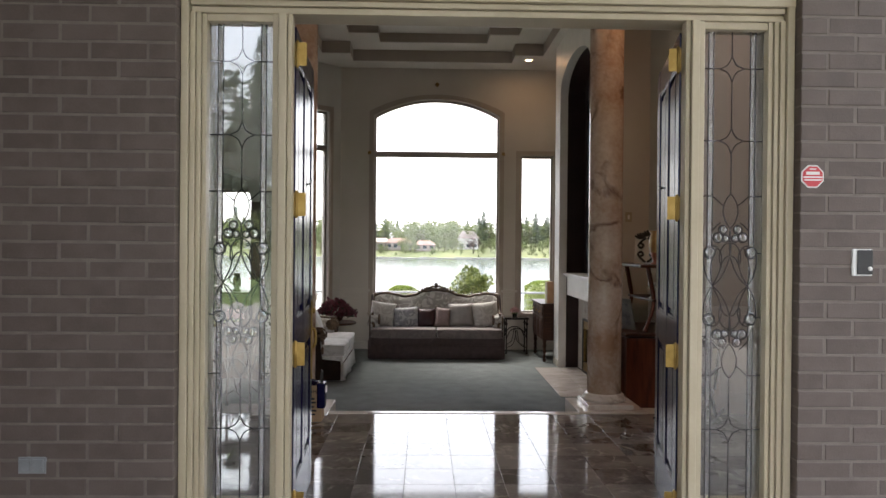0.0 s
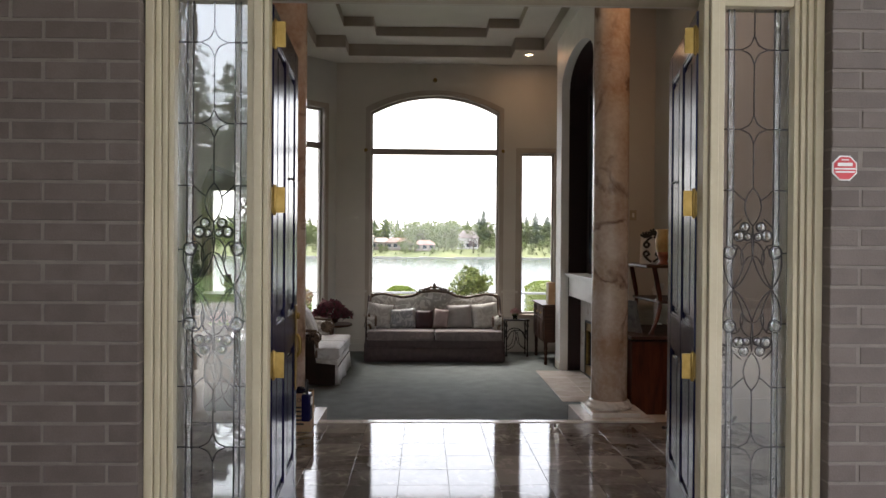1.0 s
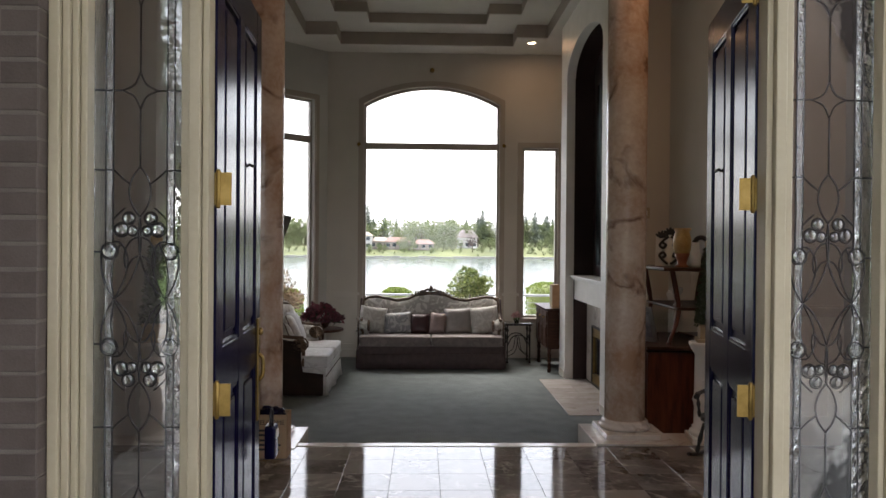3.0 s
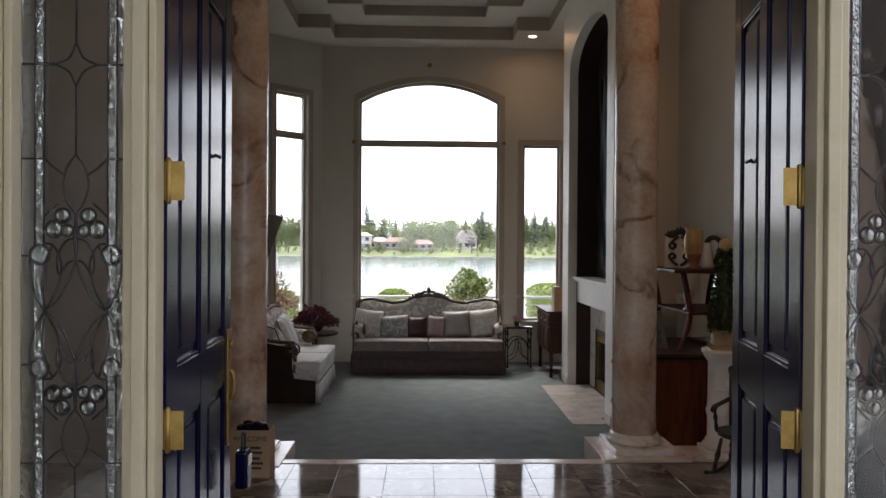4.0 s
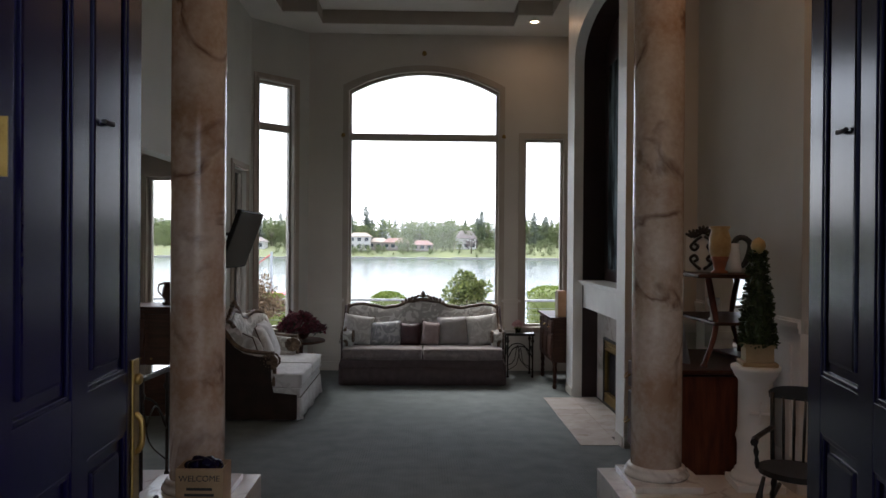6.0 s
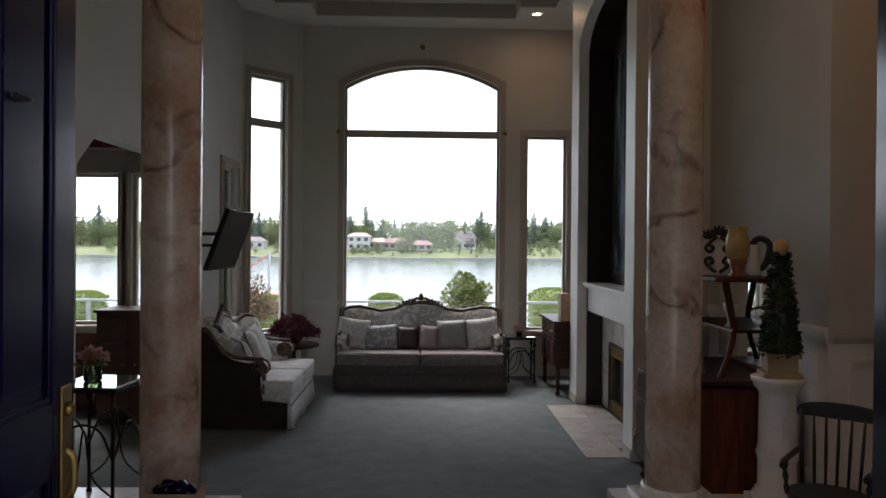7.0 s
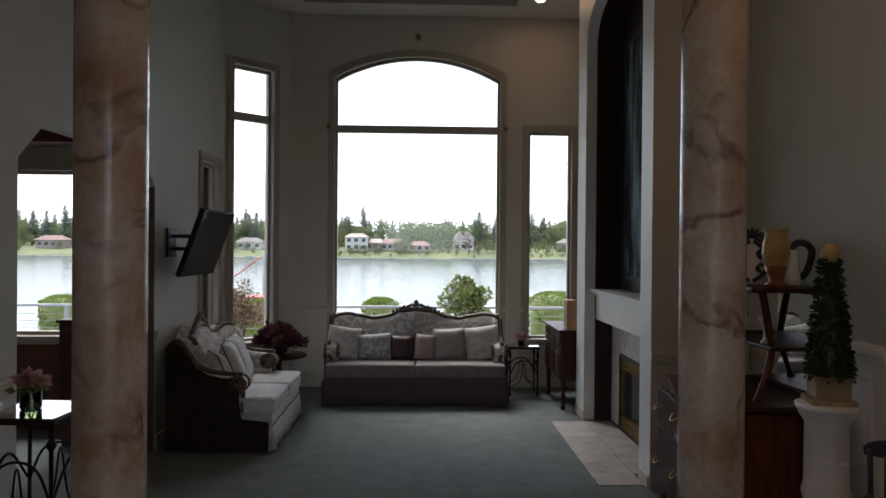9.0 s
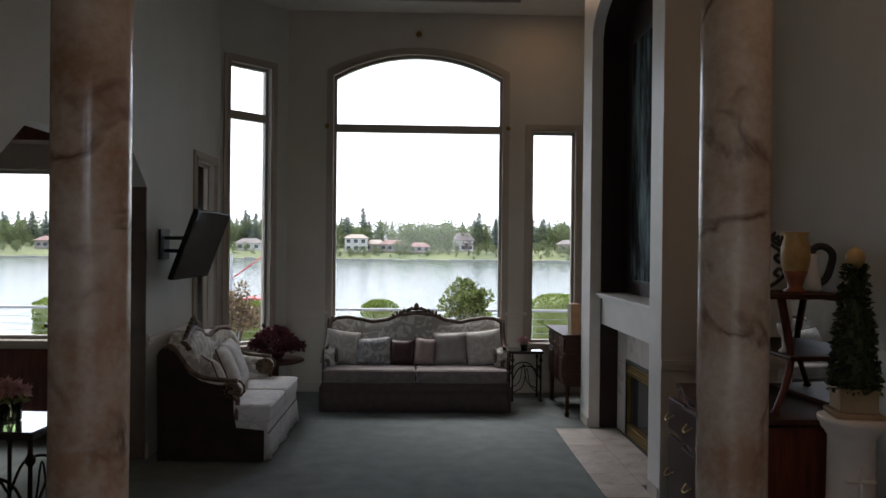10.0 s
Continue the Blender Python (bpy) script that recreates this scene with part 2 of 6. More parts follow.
def prism(bm, pts, d, m=None):
    """A flat outline in x, z, given depth d along y."""
    from mathutils.geometry import tessellate_polygon
    loops = pts if isinstance(pts[0][0], (list, tuple)) else [pts]
    flat = [p for lp in loops for p in lp]
    fr = [bm.verts.new((p[0], 0, p[1])) for p in flat]
    bk = [bm.verts.new((p[0], d, p[1])) for p in flat]
    for t in tessellate_polygon([[Vector((p[0], p[1], 0)) for p in lp] for lp in loops]):
        try:
            bm.faces.new([fr[i] for i in t]), bm.faces.new([bk[i] for i in reversed(t)])
        except ValueError:
            pass
    k = 0
    for lp in loops:
        c = len(lp)
        for i in range(c):
            j = (i + 1) % c
            bm.faces.new((fr[k + i], fr[k + j], bk[k + j], bk[k + i]))
        k += c
    bmesh.ops.recalc_face_normals(bm, faces=bm.faces[:])
    vs = fr + bk
    if m is not None:
        bmesh.ops.transform(bm, matrix=m, verts=vs)
    return vs


def part(name, bm, material, parent=None, label="", smooth=False):
    me = bpy.data.meshes.new(name)
    bm.to_mesh(me)
    bm.free()
    me.materials.append(M[material] if isinstance(material, str) else material)
    if smooth:
        me.polygons.foreach_set("use_smooth", [True] * len(me.polygons))
    ob = new(name, me)
    if parent is not None:
        ob.parent = parent
    if label:
        tagged(ob, label)
    return ob


def B():
    return bmesh.new()


def pbox(name, dims, material, parent=None, bevel=0.0, label="", m=None):
    bm = B()
    box(bm, *dims, bevel=bevel, m=m)
    return part(name, bm, material, parent, label)


def setting(ob, label, category):
    return tagged(ob, label, category, kind="structure")


def thing(name, m, label, category, group=""):
    ob = new(name)
    ob.empty_display_size = 0.05
    ob.matrix_basis = m
    return tagged(ob, label, category, group)


def arc(cx, cz, r, a0, a1, n, rz=None):
    return [(cx + r * math.cos(radians(a0 + (a1 - a0) * i / n)), cz + (rz or r) * math.sin(radians(a0 + (a1 - a0) * i / n))) for i in range(n + 1)]


# ---- structure ----
FL = -0.41   # sunken living room floor
LAND = -0.20  # landing beside the columns
CEIL = 4.52
YW = 9.41    # window wall
XL, XR = -2.46, 2.40


def sheet(name, origin, angle, loops, thick, material, label, category="wall"):
    """An upright wall: loops are outlines in run and height, run from origin along angle; thickness goes to the left of the run."""
    bm = B()
    prism(bm, loops, thick)
    ob = part(name, bm, material)
    ob.matrix_basis = pose(origin[0], origin[1], 0, 0, 0, angle)
    return setting(ob, label, category)


def rect(u0, u1, z0, z1):
    return [(u0, z0), (u1, z0), (u1, z1), (u0, z1)]


def arched(u0, u1, z0, zs, za, n=16):
    """Rectangle with a low curved head from the springing zs to the apex za."""
    h, w = za - zs, (u1 - u0) / 2
    r = (w * w + h * h) / (2 * h)
    a = math.degrees(math.asin(w / r))
    return [(u0, z0), (u1, z0)] + arc((u0 + u1) / 2, za - r, r, 90 - a, 90 + a, n)


# floors
foyer = setting(pbox("floor_foyer", (-3.5, 3.5, 0.1, 2.80, -0.45, -0.012), "grout"), "dark grout bed under polished marble tiles", "floor")
setting(pbox("floor_landing_right", (1.52, 3.5, 2.80, 3.88, -0.45, LAND), "whitemarble", bevel=0.008), "marble landing one step below the foyer", "floor")
setting(pbox("floor_landing_left", (-3.5, -1.62, 2.80, 4.02, -0.45, LAND), "whitemarble", bevel=0.008), "marble landing one step below the foyer", "floor")
setting(pbox("floor_step", (-1.10, 1.03, 2.80, 3.08, -0.45, LAND), "carpet", bevel=0.015), "carpeted step down to the living room", "step")
setting(pbox("floor_living", (XL - 0.16, 3.5, 2.80, YW + 0.15, -0.6, FL), "carpet"), "grey-green woven carpet in the sunken living room", "carpet")
setting(pbox("trim_nosing", (-1.10, 1.03, 2.73, 2.815, -0.05, 0.004), "whitemarble", bevel=0.006), "white marble nosing along the foyer edge", "trim")
for nm, xa, xb in (("trim_slab_right", 1.03, 1.62), ("trim_slab_left", -1.72, -1.10)):
    setting(pbox(nm, (xa, xb, 2.66 if xa < 0 else 2.78, 3.26 if xa < 0 else 3.38, -0.45, 0.006), "whitemarble", bevel=0.006), "white marble slab under a column", "trim")

# window wall
WIN = arched(-1.195, 1.005, 0.24, 3.69, 3.98)
sheet("wall_north", (0, YW), 0, [rect(-1.78, 2.55, -0.6, 4.8), WIN, rect(1.385, 1.965, 0.24, 3.005)], 0.18, "wall", "beige painted wall with a tall arched lake window")
ANG = math.degrees(math.atan2(YW - 8.73, -1.78 - XL))
LEN = math.hypot(YW - 8.73, -1.78 - XL)
sheet("wall_angled", (XL, 8.73), ANG, [rect(0, LEN, -0.6, 4.8), rect(0.125, 0.70, 0.24, 3.71)], 0.18, "greywall", "angled painted wall with a tall narrow window")
# left wall runs from the angled wall back to the landing
OPEN = [(8.73 - 6.41, -0.6), (8.73 - 6.41, 1.98), (8.73 - 6.09, 2.24), (8.73 - 4.47, 2.24), (8.73 - 4.15, 1.98), (8.73 - 4.15, -0.6)]
west = [(0, -0.6)] + OPEN + [(8.73 - 3.75, -0.6), (8.73 - 3.75, 4.8), (0, 4.8)]
bm = B()
prism(bm, [west, rect(0.25, 0.95, 0.20, 2.40)], -0.16)
ob = part("wall_west", bm, "greywall")
ob.matrix_basis = pose(XL, 8.73, 0, 0, 0, -90)
setting(ob, "grey-green painted wall with a clipped-corner opening", "wall")
# right side
setting(pbox("wall_east_far", (XR, XR + 0.15, 7.97, YW, -0.6, 4.8), "wall"), "beige painted side wall beside the chimney breast", "wall")
setting(pbox("wall_east_near", (XR, XR + 0.15, 3.45, 5.30, -0.6, 4.8), "greywall"), "grey painted wall behind the sideboard", "wall")
setting(pbox("wall_foyer_right_return", (XR + 0.15, 3.6, 3.45, 3.60, -0.6, 4.8), "wall"), "painted foyer wall facing the entry", "wall")
setting(pbox("wall_foyer_left_return", (-3.6, XL - 0.16, 3.75, 3.90, -0.6, 4.8), "wall"), "painted foyer wall facing the entry", "wall")
setting(pbox("wall_foyer_right", (3.5, 3.65, 0.2, 3.45, -0.6, 4.8), "wall"), "painted foyer side wall", "wall")
setting(pbox("wall_foyer_left", (-3.65, -3.5, 0.2, 3.75, -0.6, 4.8), "wall"), "painted foyer side wall", "wall")
# entry wall, inner leaf with opening
sheet("wall_south", (0, 0.14), 0, [[(-6.0, -0.6), (-1.36, -0.6), (-1.36, 2.53), (1.36, 2.53), (1.36, -0.6), (6.0, -0.6), (6.0, 4.8), (-6.0, 4.8)]], 0.14, "wall", "painted inner face of the entry wall")

# chimney breast: two piers, a tall arched recess between them, the hearth wall set back
XB = 1.74
YP = (5.30, 5.58, 7.58, 7.97)   # near pier, recess, far pier
YC, SPRING, RISE = 6.58, 3.72, 0.38
bm = B()
head = arc(YC, SPRING, 1.0, 180, 0, 24, RISE)
prism(bm, [[(YP[0], -0.7), (YP[1], -0.7)] + head + [(YP[2], -0.7), (YP[3], -0.7), (YP[3], 4.8), (YP[0], 4.8)]], -0.12)
ob = part("wall_chimney", bm, "white")
ob.matrix_basis = pose(XB, 0, 0, 0, 0, 90)
setting(ob, "white painted chimney breast with a tall arched recess", "wall")
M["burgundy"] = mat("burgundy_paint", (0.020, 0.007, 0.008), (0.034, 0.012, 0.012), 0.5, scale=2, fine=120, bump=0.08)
setting(pbox("wall_chimney_near", (XB + 0.12, XR + 0.15, YP[0], YP[1], -0.6, 4.8), "wall"), "beige painted side of the chimney breast", "wall")
setting(pbox("wall_chimney_side", (XB + 0.004, XB + 0.12, YP[0] - 0.004, YP[0] - 0.0005, -0.6, 4.8), "wall"), "beige painted side of the near pier", "wall")
setting(pbox("wall_chimney_far", (XB + 0.12, XR + 0.15, YP[2], YP[3], -0.6, 4.8), "wall"), "beige painted far side of the chimney breast", "wall")
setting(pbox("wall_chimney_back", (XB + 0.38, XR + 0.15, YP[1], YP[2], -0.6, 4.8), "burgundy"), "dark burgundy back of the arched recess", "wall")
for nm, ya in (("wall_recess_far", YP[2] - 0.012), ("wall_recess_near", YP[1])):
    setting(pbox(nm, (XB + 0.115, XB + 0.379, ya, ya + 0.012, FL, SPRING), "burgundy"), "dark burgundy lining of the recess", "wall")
bm = B()
prism(bm, [[(YP[1], 4.8)] + head + [(YP[2], 4.8)]], -0.258)
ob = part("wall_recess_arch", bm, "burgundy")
ob.matrix_basis = pose(XB + 0.121, 0, 0, 0, 0, 90)
setting(ob, "dark burgundy head of the recess", "wall")

# dining room seen through the opening
YD = 7.20
# DIN_A's unseen left end is added width, to let in more daylight
DIN_A, DIN_B = rect(-6.85, -3.43, 0.53, 2.20), rect(-3.29, -2.72, 0.53, 2.20)
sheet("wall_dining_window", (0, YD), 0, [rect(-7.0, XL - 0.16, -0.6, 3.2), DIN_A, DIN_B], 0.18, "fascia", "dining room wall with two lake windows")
setting(pbox("wall_dining_far", (-7.15, -7.0, 3.9, YD + 0.18, -0.6, 3.2), "wall"), "dining room side wall", "wall")
setting(pbox("wall_dining_near", (-7.15, -3.6, 3.75, 3.90, -0.6, 3.2), "wall"), "dining room near wall", "wall")
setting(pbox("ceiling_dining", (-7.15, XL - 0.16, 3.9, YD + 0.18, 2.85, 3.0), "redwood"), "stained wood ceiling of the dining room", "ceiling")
setting(pbox("floor_dining", (-7.0, XL - 0.16, 3.75, YD + 0.15, -0.6, FL), "carpet"), "grey-green carpet of the dining room", "carpet")

setting(pbox("wall_dining_wainscot", (-6.95, XL - 0.17, YD - 0.03, YD - 0.001, FL, 0.44), "redwood"), "red-brown stained wood panelling under the dining window", "wall")

# tray ceiling: two stepped recesses with notched corners
def notched(x0, x1, y0, y1, dx, dy):
    return [(x0 + dx, y0), (x1 - dx, y0), (x1 - dx, y0 + dy), (x1, y0 + dy), (x1, y1 - dy), (x1 - dx, y1 - dy), (x1 - dx, y1), (x0 + dx, y1), (x0 + dx, y1 - dy), (x0, y1 - dy), (x0, y0 + dy), (x0 + dx, y0 + dy)]


def ceiling_plate(name, outer, hole, z, t, material, label):
    bm = B()
    prism(bm, [outer, hole] if hole else [outer], t)
    ob = part(name, bm, material)
    ob.matrix_basis = Matrix(((1, 0, 0, 0), (0, 0, 1, 0), (0, 1, 0, z), (0, 0, 0, 1)))
    return setting(ob, label, "ceiling")


R1 = notched(-1.99, 1.615, 3.50, 8.96, 0.46, 0.50)
R2 = notched(-1.51, 1.158, 4.00, 8.49, 0.46, 0.49)
ceiling_plate("ceiling", rect(-3.65, 3.65, 0.14, YW + 0.18), R1, CEIL, 0.012, "ceiling", "pale painted ceiling round a stepped tray")
ceiling_plate("ceiling_fascia_lower", rect(-2.6, 2.2, 3.0, 9.5), R1, CEIL + 0.012, 0.188, "fascia", "taupe fascia of the lower tray step")
ceiling_plate("ceiling_middle", rect(-2.6, 2.2, 3.0, 9.5), R2, CEIL + 0.200, 0.012, "ceiling", "pale painted middle step of the tray")
ceiling_plate("ceiling_fascia_upper", rect(-2.6, 2.2, 3.0, 9.5), R2, CEIL + 0.212, 0.14, "fascia", "taupe fascia of the upper tray step")
ceiling_plate("ceiling_top", rect(-2.6, 2.2, 3.0, 9.5), None, CEIL + 0.352, 0.05, "ceiling", "pale painted top of the tray")

# porch and entry front
setting(pbox("ground_porch", (-14.5, 14.5, -14.0, 0.1, -0.6, -0.03), "concrete"), "grey concrete porch floor", "porch")
setting(pbox("ground_front", (-80, 80, -160, -14.0, -8, -0.12), "lawn"), "front lawn before the porch", "lawn")
# unseen roof, added to hold skylight off the bricks and doorway
setting(pbox("ceiling_porch", (-2.3, 2.6, -7.6, 0.0, 4.3, 4.5), "ceiling"), "unseen soffit added to shade the entry front", "ceiling")
for nm, xa, xb in (("wall_front_left", -6.0, -1.430), ("wall_front_right", 1.430, 6.0)):
    setting(pbox(nm, (xa, xb, -0.0945, 0.14, -0.6, 4.8), "mortar"), "pale mortar bed between painted bricks", "wall")
setting(pbox("wall_front_over", (-1.425, 1.425, 0.0, 0.14, 2.64, 4.8), "brick"), "painted brick over the entry", "wall")
# unseen wall, added to keep sky out of the right sidelight's reflection
setting(pbox("wall_porch_right", (4.4, 4.6, -13.0, -4.2, -0.6, 7.0), "brick"), "unseen brick wall added to block porch light and reflections", "wall")
# unseen wall, added to shade the left bricks and cut the reflected sky
setting(pbox("wall_porch_left", (-2.5, -2.28, -3.3, -0.11, -0.6, 4.3), "brick"), "unseen brick wall added to block porch light and reflections", "wall")

# outdoors: one ground sheet with the lake in it
M["water"] = mat("lake_water", (0.035, 0.055, 0.065), (0.05, 0.075, 0.085), 0.12, scale=0.3, fine=1.2, bump=0.0)
_n, _l = M["water"].node_tree.nodes, M["water"].node_tree.links
_w, _b, _c = _n.new("ShaderNodeTexNoise"), _n.new("ShaderNodeBump"), _n.new("ShaderNodeTexCoord")
_w.inputs["Scale"].default_value, _w.inputs["Detail"].default_value = 0.9, 6
_b.inputs["Strength"].default_value, _b.inputs["Distance"].default_value = 0.4, 0.25
_l.new(_c.outputs["Object"], _w.inputs["Vector"]), _l.new(_w.outputs[0], _b.inputs["Height"]), _l.new(_b.outputs[0], _n["Principled BSDF"].inputs["Normal"])
setting(pbox("ground", (-1500, 1500, -1200, 2500, -8, -7), "lawn"), "grassy ground under the house and lake", "ground")
setting(pbox("water_lake", (-1400, 1400, 24, 283, -6, -4), "water"), "calm pale lake with small ripples", "lake")
setting(pbox("ground_garden", (-60, 60, YW + 3.4, 24, -8, -1.6), "lawn"), "garden lawn below the patio", "lawn")
setting(pbox("pavement_patio", (-12, 8, YD + 0.18, YW + 3.4, -8, FL - 0.06), "concrete"), "concrete patio behind the house", "patio")


def spline(pts, n=6):
    """A smooth line through points."""
    p = [Vector(q) for q in pts]
    p = [p[0] * 2 - p[1]] + p + [p[-1] * 2 - p[-2]]
    out = []
    for i in range(1, len(p) - 2):
        a, b, c, d = p[i - 1:i + 3]
        for k in range(n):
            t = k / n
            out.append(0.5 * (2 * b + (c - a) * t + (2 * a - 5 * b + 4 * c - d) * t * t + (3 * b - a - 3 * c + d) * t ** 3))
    return out + [p[-2]]


# ---- windows ----
def sash(name, origin, angle, outline, bars, label, depth=0.07):
    """A glazed window: frame following the outline, bars across, one pane."""
    w = thing(name, pose(origin[0], origin[1], 0, 0, 0, angle), label, "window")
    tagged(w, kind="structure")
    us, zs = [p[0] for p in outline], [p[1] for p in outline]
    cu, cz = (min(us) + max(us)) / 2, (min(zs) + max(zs)) / 2
    t = 0.035
    inner = [(cu + (u - cu) * (1 - t * 2 / (max(us) - min(us))), cz + (z - cz) * (1 - t * 2 / (max(zs) - min(zs)))) for u, z in outline]
    bm = B()
    prism(bm, [outline, inner], depth, pose(0, 0.06, 0))
    part("window_frame", bm, "winframe", w)
    for z0, z1 in bars:
        pbox("window_bar", (min(us) + 0.01, max(us) - 0.01, 0.045, 0.125, z0, z1), "winframe", w, 0.006)
    bm = B()
    prism(bm, [inner], 0.006, pose(0, 0.09, 0))
    g = part("pane", bm, "pane", w, "clear window pane")
    g.visible_shadow = False
    # casing on the room side
    k = 0.085
    outer = [(cu + (u - cu) * (1 + k * 2 / (max(us) - min(us))), cz + (z - cz) * (1 + k * 2 / (max(zs) - min(zs)))) for u, z in outline]
    bm = B()
    prism(bm, [outer, outline], 0.022, pose(0, -0.022, 0))
    part("casing", bm, "fascia", w)
    mid = [((a[0] * 0.35 + b[0] * 0.65), (a[1] * 0.35 + b[1] * 0.65)) for a, b in zip(outer, outline)]
    bm = B()
    prism(bm, [mid, [((a[0] * 0.8 + b[0] * 0.2), (a[1] * 0.8 + b[1] * 0.2)) for a, b in zip(outline, outer)]], 0.012, pose(0, -0.034, 0))
    part("casing_bead", bm, "fascia", w)
    pbox("window_sill", (min(us) - 0.1, max(us) + 0.1, -0.06, 0.06, min(zs) - 0.045, min(zs) - 0.003), "fascia", w, 0.008)
    return w


sash("window_1", (0, YW), 0, WIN, [(2.97, 3.07)], "tall arched lake window with a taupe cross bar")
sash("window_2", (0, YW), 0, rect(1.385, 1.965, 0.24, 3.005), [], "narrow tall window beside the arched window")
sash("window_3", (XL, 8.73), ANG, rect(0.125, 0.70, 0.24, 3.71), [(3.03, 3.13)], "tall narrow window in the angled wall")
sash("window_4", (0, YD), 0, DIN_A, [], "dining room lake window, unseen left end widened for daylight")
sash("window_6", (0, YD), 0, DIN_B, [], "narrow dining room lake window")
w5 = sash("window_5", (XL, 8.73), 90, rect(-0.95, -0.25, 0.20, 2.40), [(1.72, 1.77)], "side window behind the loveseat")
for nm, x, z in (("curtain_holdback", -1.27, 3.03), ("curtain_holdback", 1.07, 3.03), ("sprinkler_head", -0.10, 4.24)):
    bm = B()
    lathe(bm, [(0.034, 0), (0.038, 0.008), (0.022, 0.016), (0.018, 0.04), (0.03, 0.05), (0.026, 0.062), (0.006, 0.068)], 16, pose(0, 0, 0, 90))
    ob = part(nm, bm, "brass")
    ob.matrix_basis = pose(x, YW - 0.001, z)
    tagged(ob, "small round aged brass fitting on the beige wall", "wall fitting")


# ---- mouldings ----
def rail(name, x0, x1, y0, y1, z, facing):
    """Chair rail with base board and panel frames on a wall face; facing: outward unit of the wall."""
    fx, fy = facing
    a = thing(name, Matrix(), "painted chair rail with panel moulding below", "wall trim")
    tagged(a, kind="structure")
    for d, h0, h1 in ((0.028, -0.02, 0.02), (0.018, -0.055, -0.02), (0.012, 0.02, 0.04)):
        pbox("rail_strip", (min(x0, x0 + fx * d), max(x1, x1 + fx * d), min(y0, y0 + fy * d), max(y1, y1 + fy * d), z + h0, z + h1), "wall" if name != "trim_rail_east" else "white", a, 0.004)
    return a


rail("trim_rail_north", -1.78, -1.25, YW, YW, 0.62, (0, -1))
rail("trim_rail_north_right", 1.06, 1.34, YW, YW, 0.62, (0, -1))
rail("trim_rail_chimney", XB, XR, 5.30, 5.30, 0.64, (0, -1))
rail("trim_rail_east", XR, XR, 3.45, 5.28, 0.92, (-1, 0))
rail("trim_rail_return", XR + 0.02, 3.5, 3.45, 3.45, 0.92, (0, -1))
rail("trim_rail_west", XL, XL, 6.43, 7.70, 0.64, (1, 0))
rail("trim_rail_west_near", XL, XL, 3.76, 4.10, 0.64, (1, 0))
rail("trim_rail_left", -3.5, XL - 0.17, 3.75, 3.75, 0.92, (0, -1))


def panel_frame(name, m, w, h, material="wall"):
    bm = B()
    prism(bm, [rect(0, w, 0, h), rect(0.03, w - 0.03, 0.03, h - 0.03)], -0.014)
    ob = part(name, bm, material)
    ob.matrix_basis = m
    return setting(ob, "painted wall panel moulding", "wall trim")


panel_frame("trim_panel", pose(-1.72, YW, -0.22), 0.42, 0.72)
panel_frame("trim_panel", pose(1.05, YW, -0.22), 0.30, 0.72)
panel_frame("trim_panel", pose(XR - 0.006, 4.40, 0.02, 0, 0, -90), 0.42, 0.76, "white")
panel_frame("trim_panel", pose(XR - 0.006, 3.92, 0.02, 0, 0, -90), 0.36, 0.76, "white")
panel_frame("trim_panel", pose(XR + 0.12, 3.444, 0.02), 0.6, 0.76, "white")
panel_frame("trim_panel", pose(-3.2, 3.75, 0.02), 0.5, 0.76, "wall")
for nm, d in (("baseboard_north", (-1.78, 2.4, YW - 0.018, YW, FL, FL + 0.13)), ("baseboard_west", (XL, XL + 0.018, 6.43, 8.7, FL, FL + 0.13)),
              ("baseboard_chimney", (XB - 0.012, XB, 5.32, 5.56, FL, FL + 0.10)), ("baseboard_chimney_far", (XB - 0.012, XB, 7.60, 7.95, FL, FL + 0.10)), ("baseboard_east", (XR - 0.018, XR, 3.47, 5.28, LAND, LAND + 0.12))):
    setting(pbox(nm, d, "wall", bevel=0.005), "painted baseboard", "baseboard")
# wainscot sheets whiter than the wall paint, the missing light put into colour
setting(pbox("trim_wainscot_east", (XR - 0.006, XR - 0.0005, 3.452, 5.28, LAND, 0.865), "white"), "wainscot under the chair rail, painted paler in place of light", "wall trim")
setting(pbox("trim_wainscot_return", (XR - 0.006, 3.5, 3.444, 3.4495, LAND, 0.865), "white"), "wainscot under the chair rail, painted paler in place of light", "wall trim")
# casing of the dining room opening
M["darktrim"] = mat("dark_stained_trim", (0.05, 0.032, 0.024), (0.10, 0.065, 0.05), 0.4, scale=5, fine=70, bump=0.08)
setting(pbox("trim_opening_jamb", (XL - 0.162, XL - 0.001, 6.394, 6.409, FL, 1.98), "darktrim"), "dark stained jamb of the dining room opening", "wall trim")
setting(pbox("trim_dining_header", (-7.0, XL - 0.2, 6.7, 7.0, 2.42, 2.85), "redwood", bevel=0.01), "stained wood beam in the dining room", "beam")

# ---- downlights ----
M["glow"] = bpy.data.materials.new("lit_bulb")
M["glow"].use_nodes = True
_p = M["glow"].node_tree.nodes["Principled BSDF"]
_p.inputs["Emission Color"].default_value, _p.inputs["Emission Strength"].default_value = (1.0, 0.72, 0.42, 1), 6.0
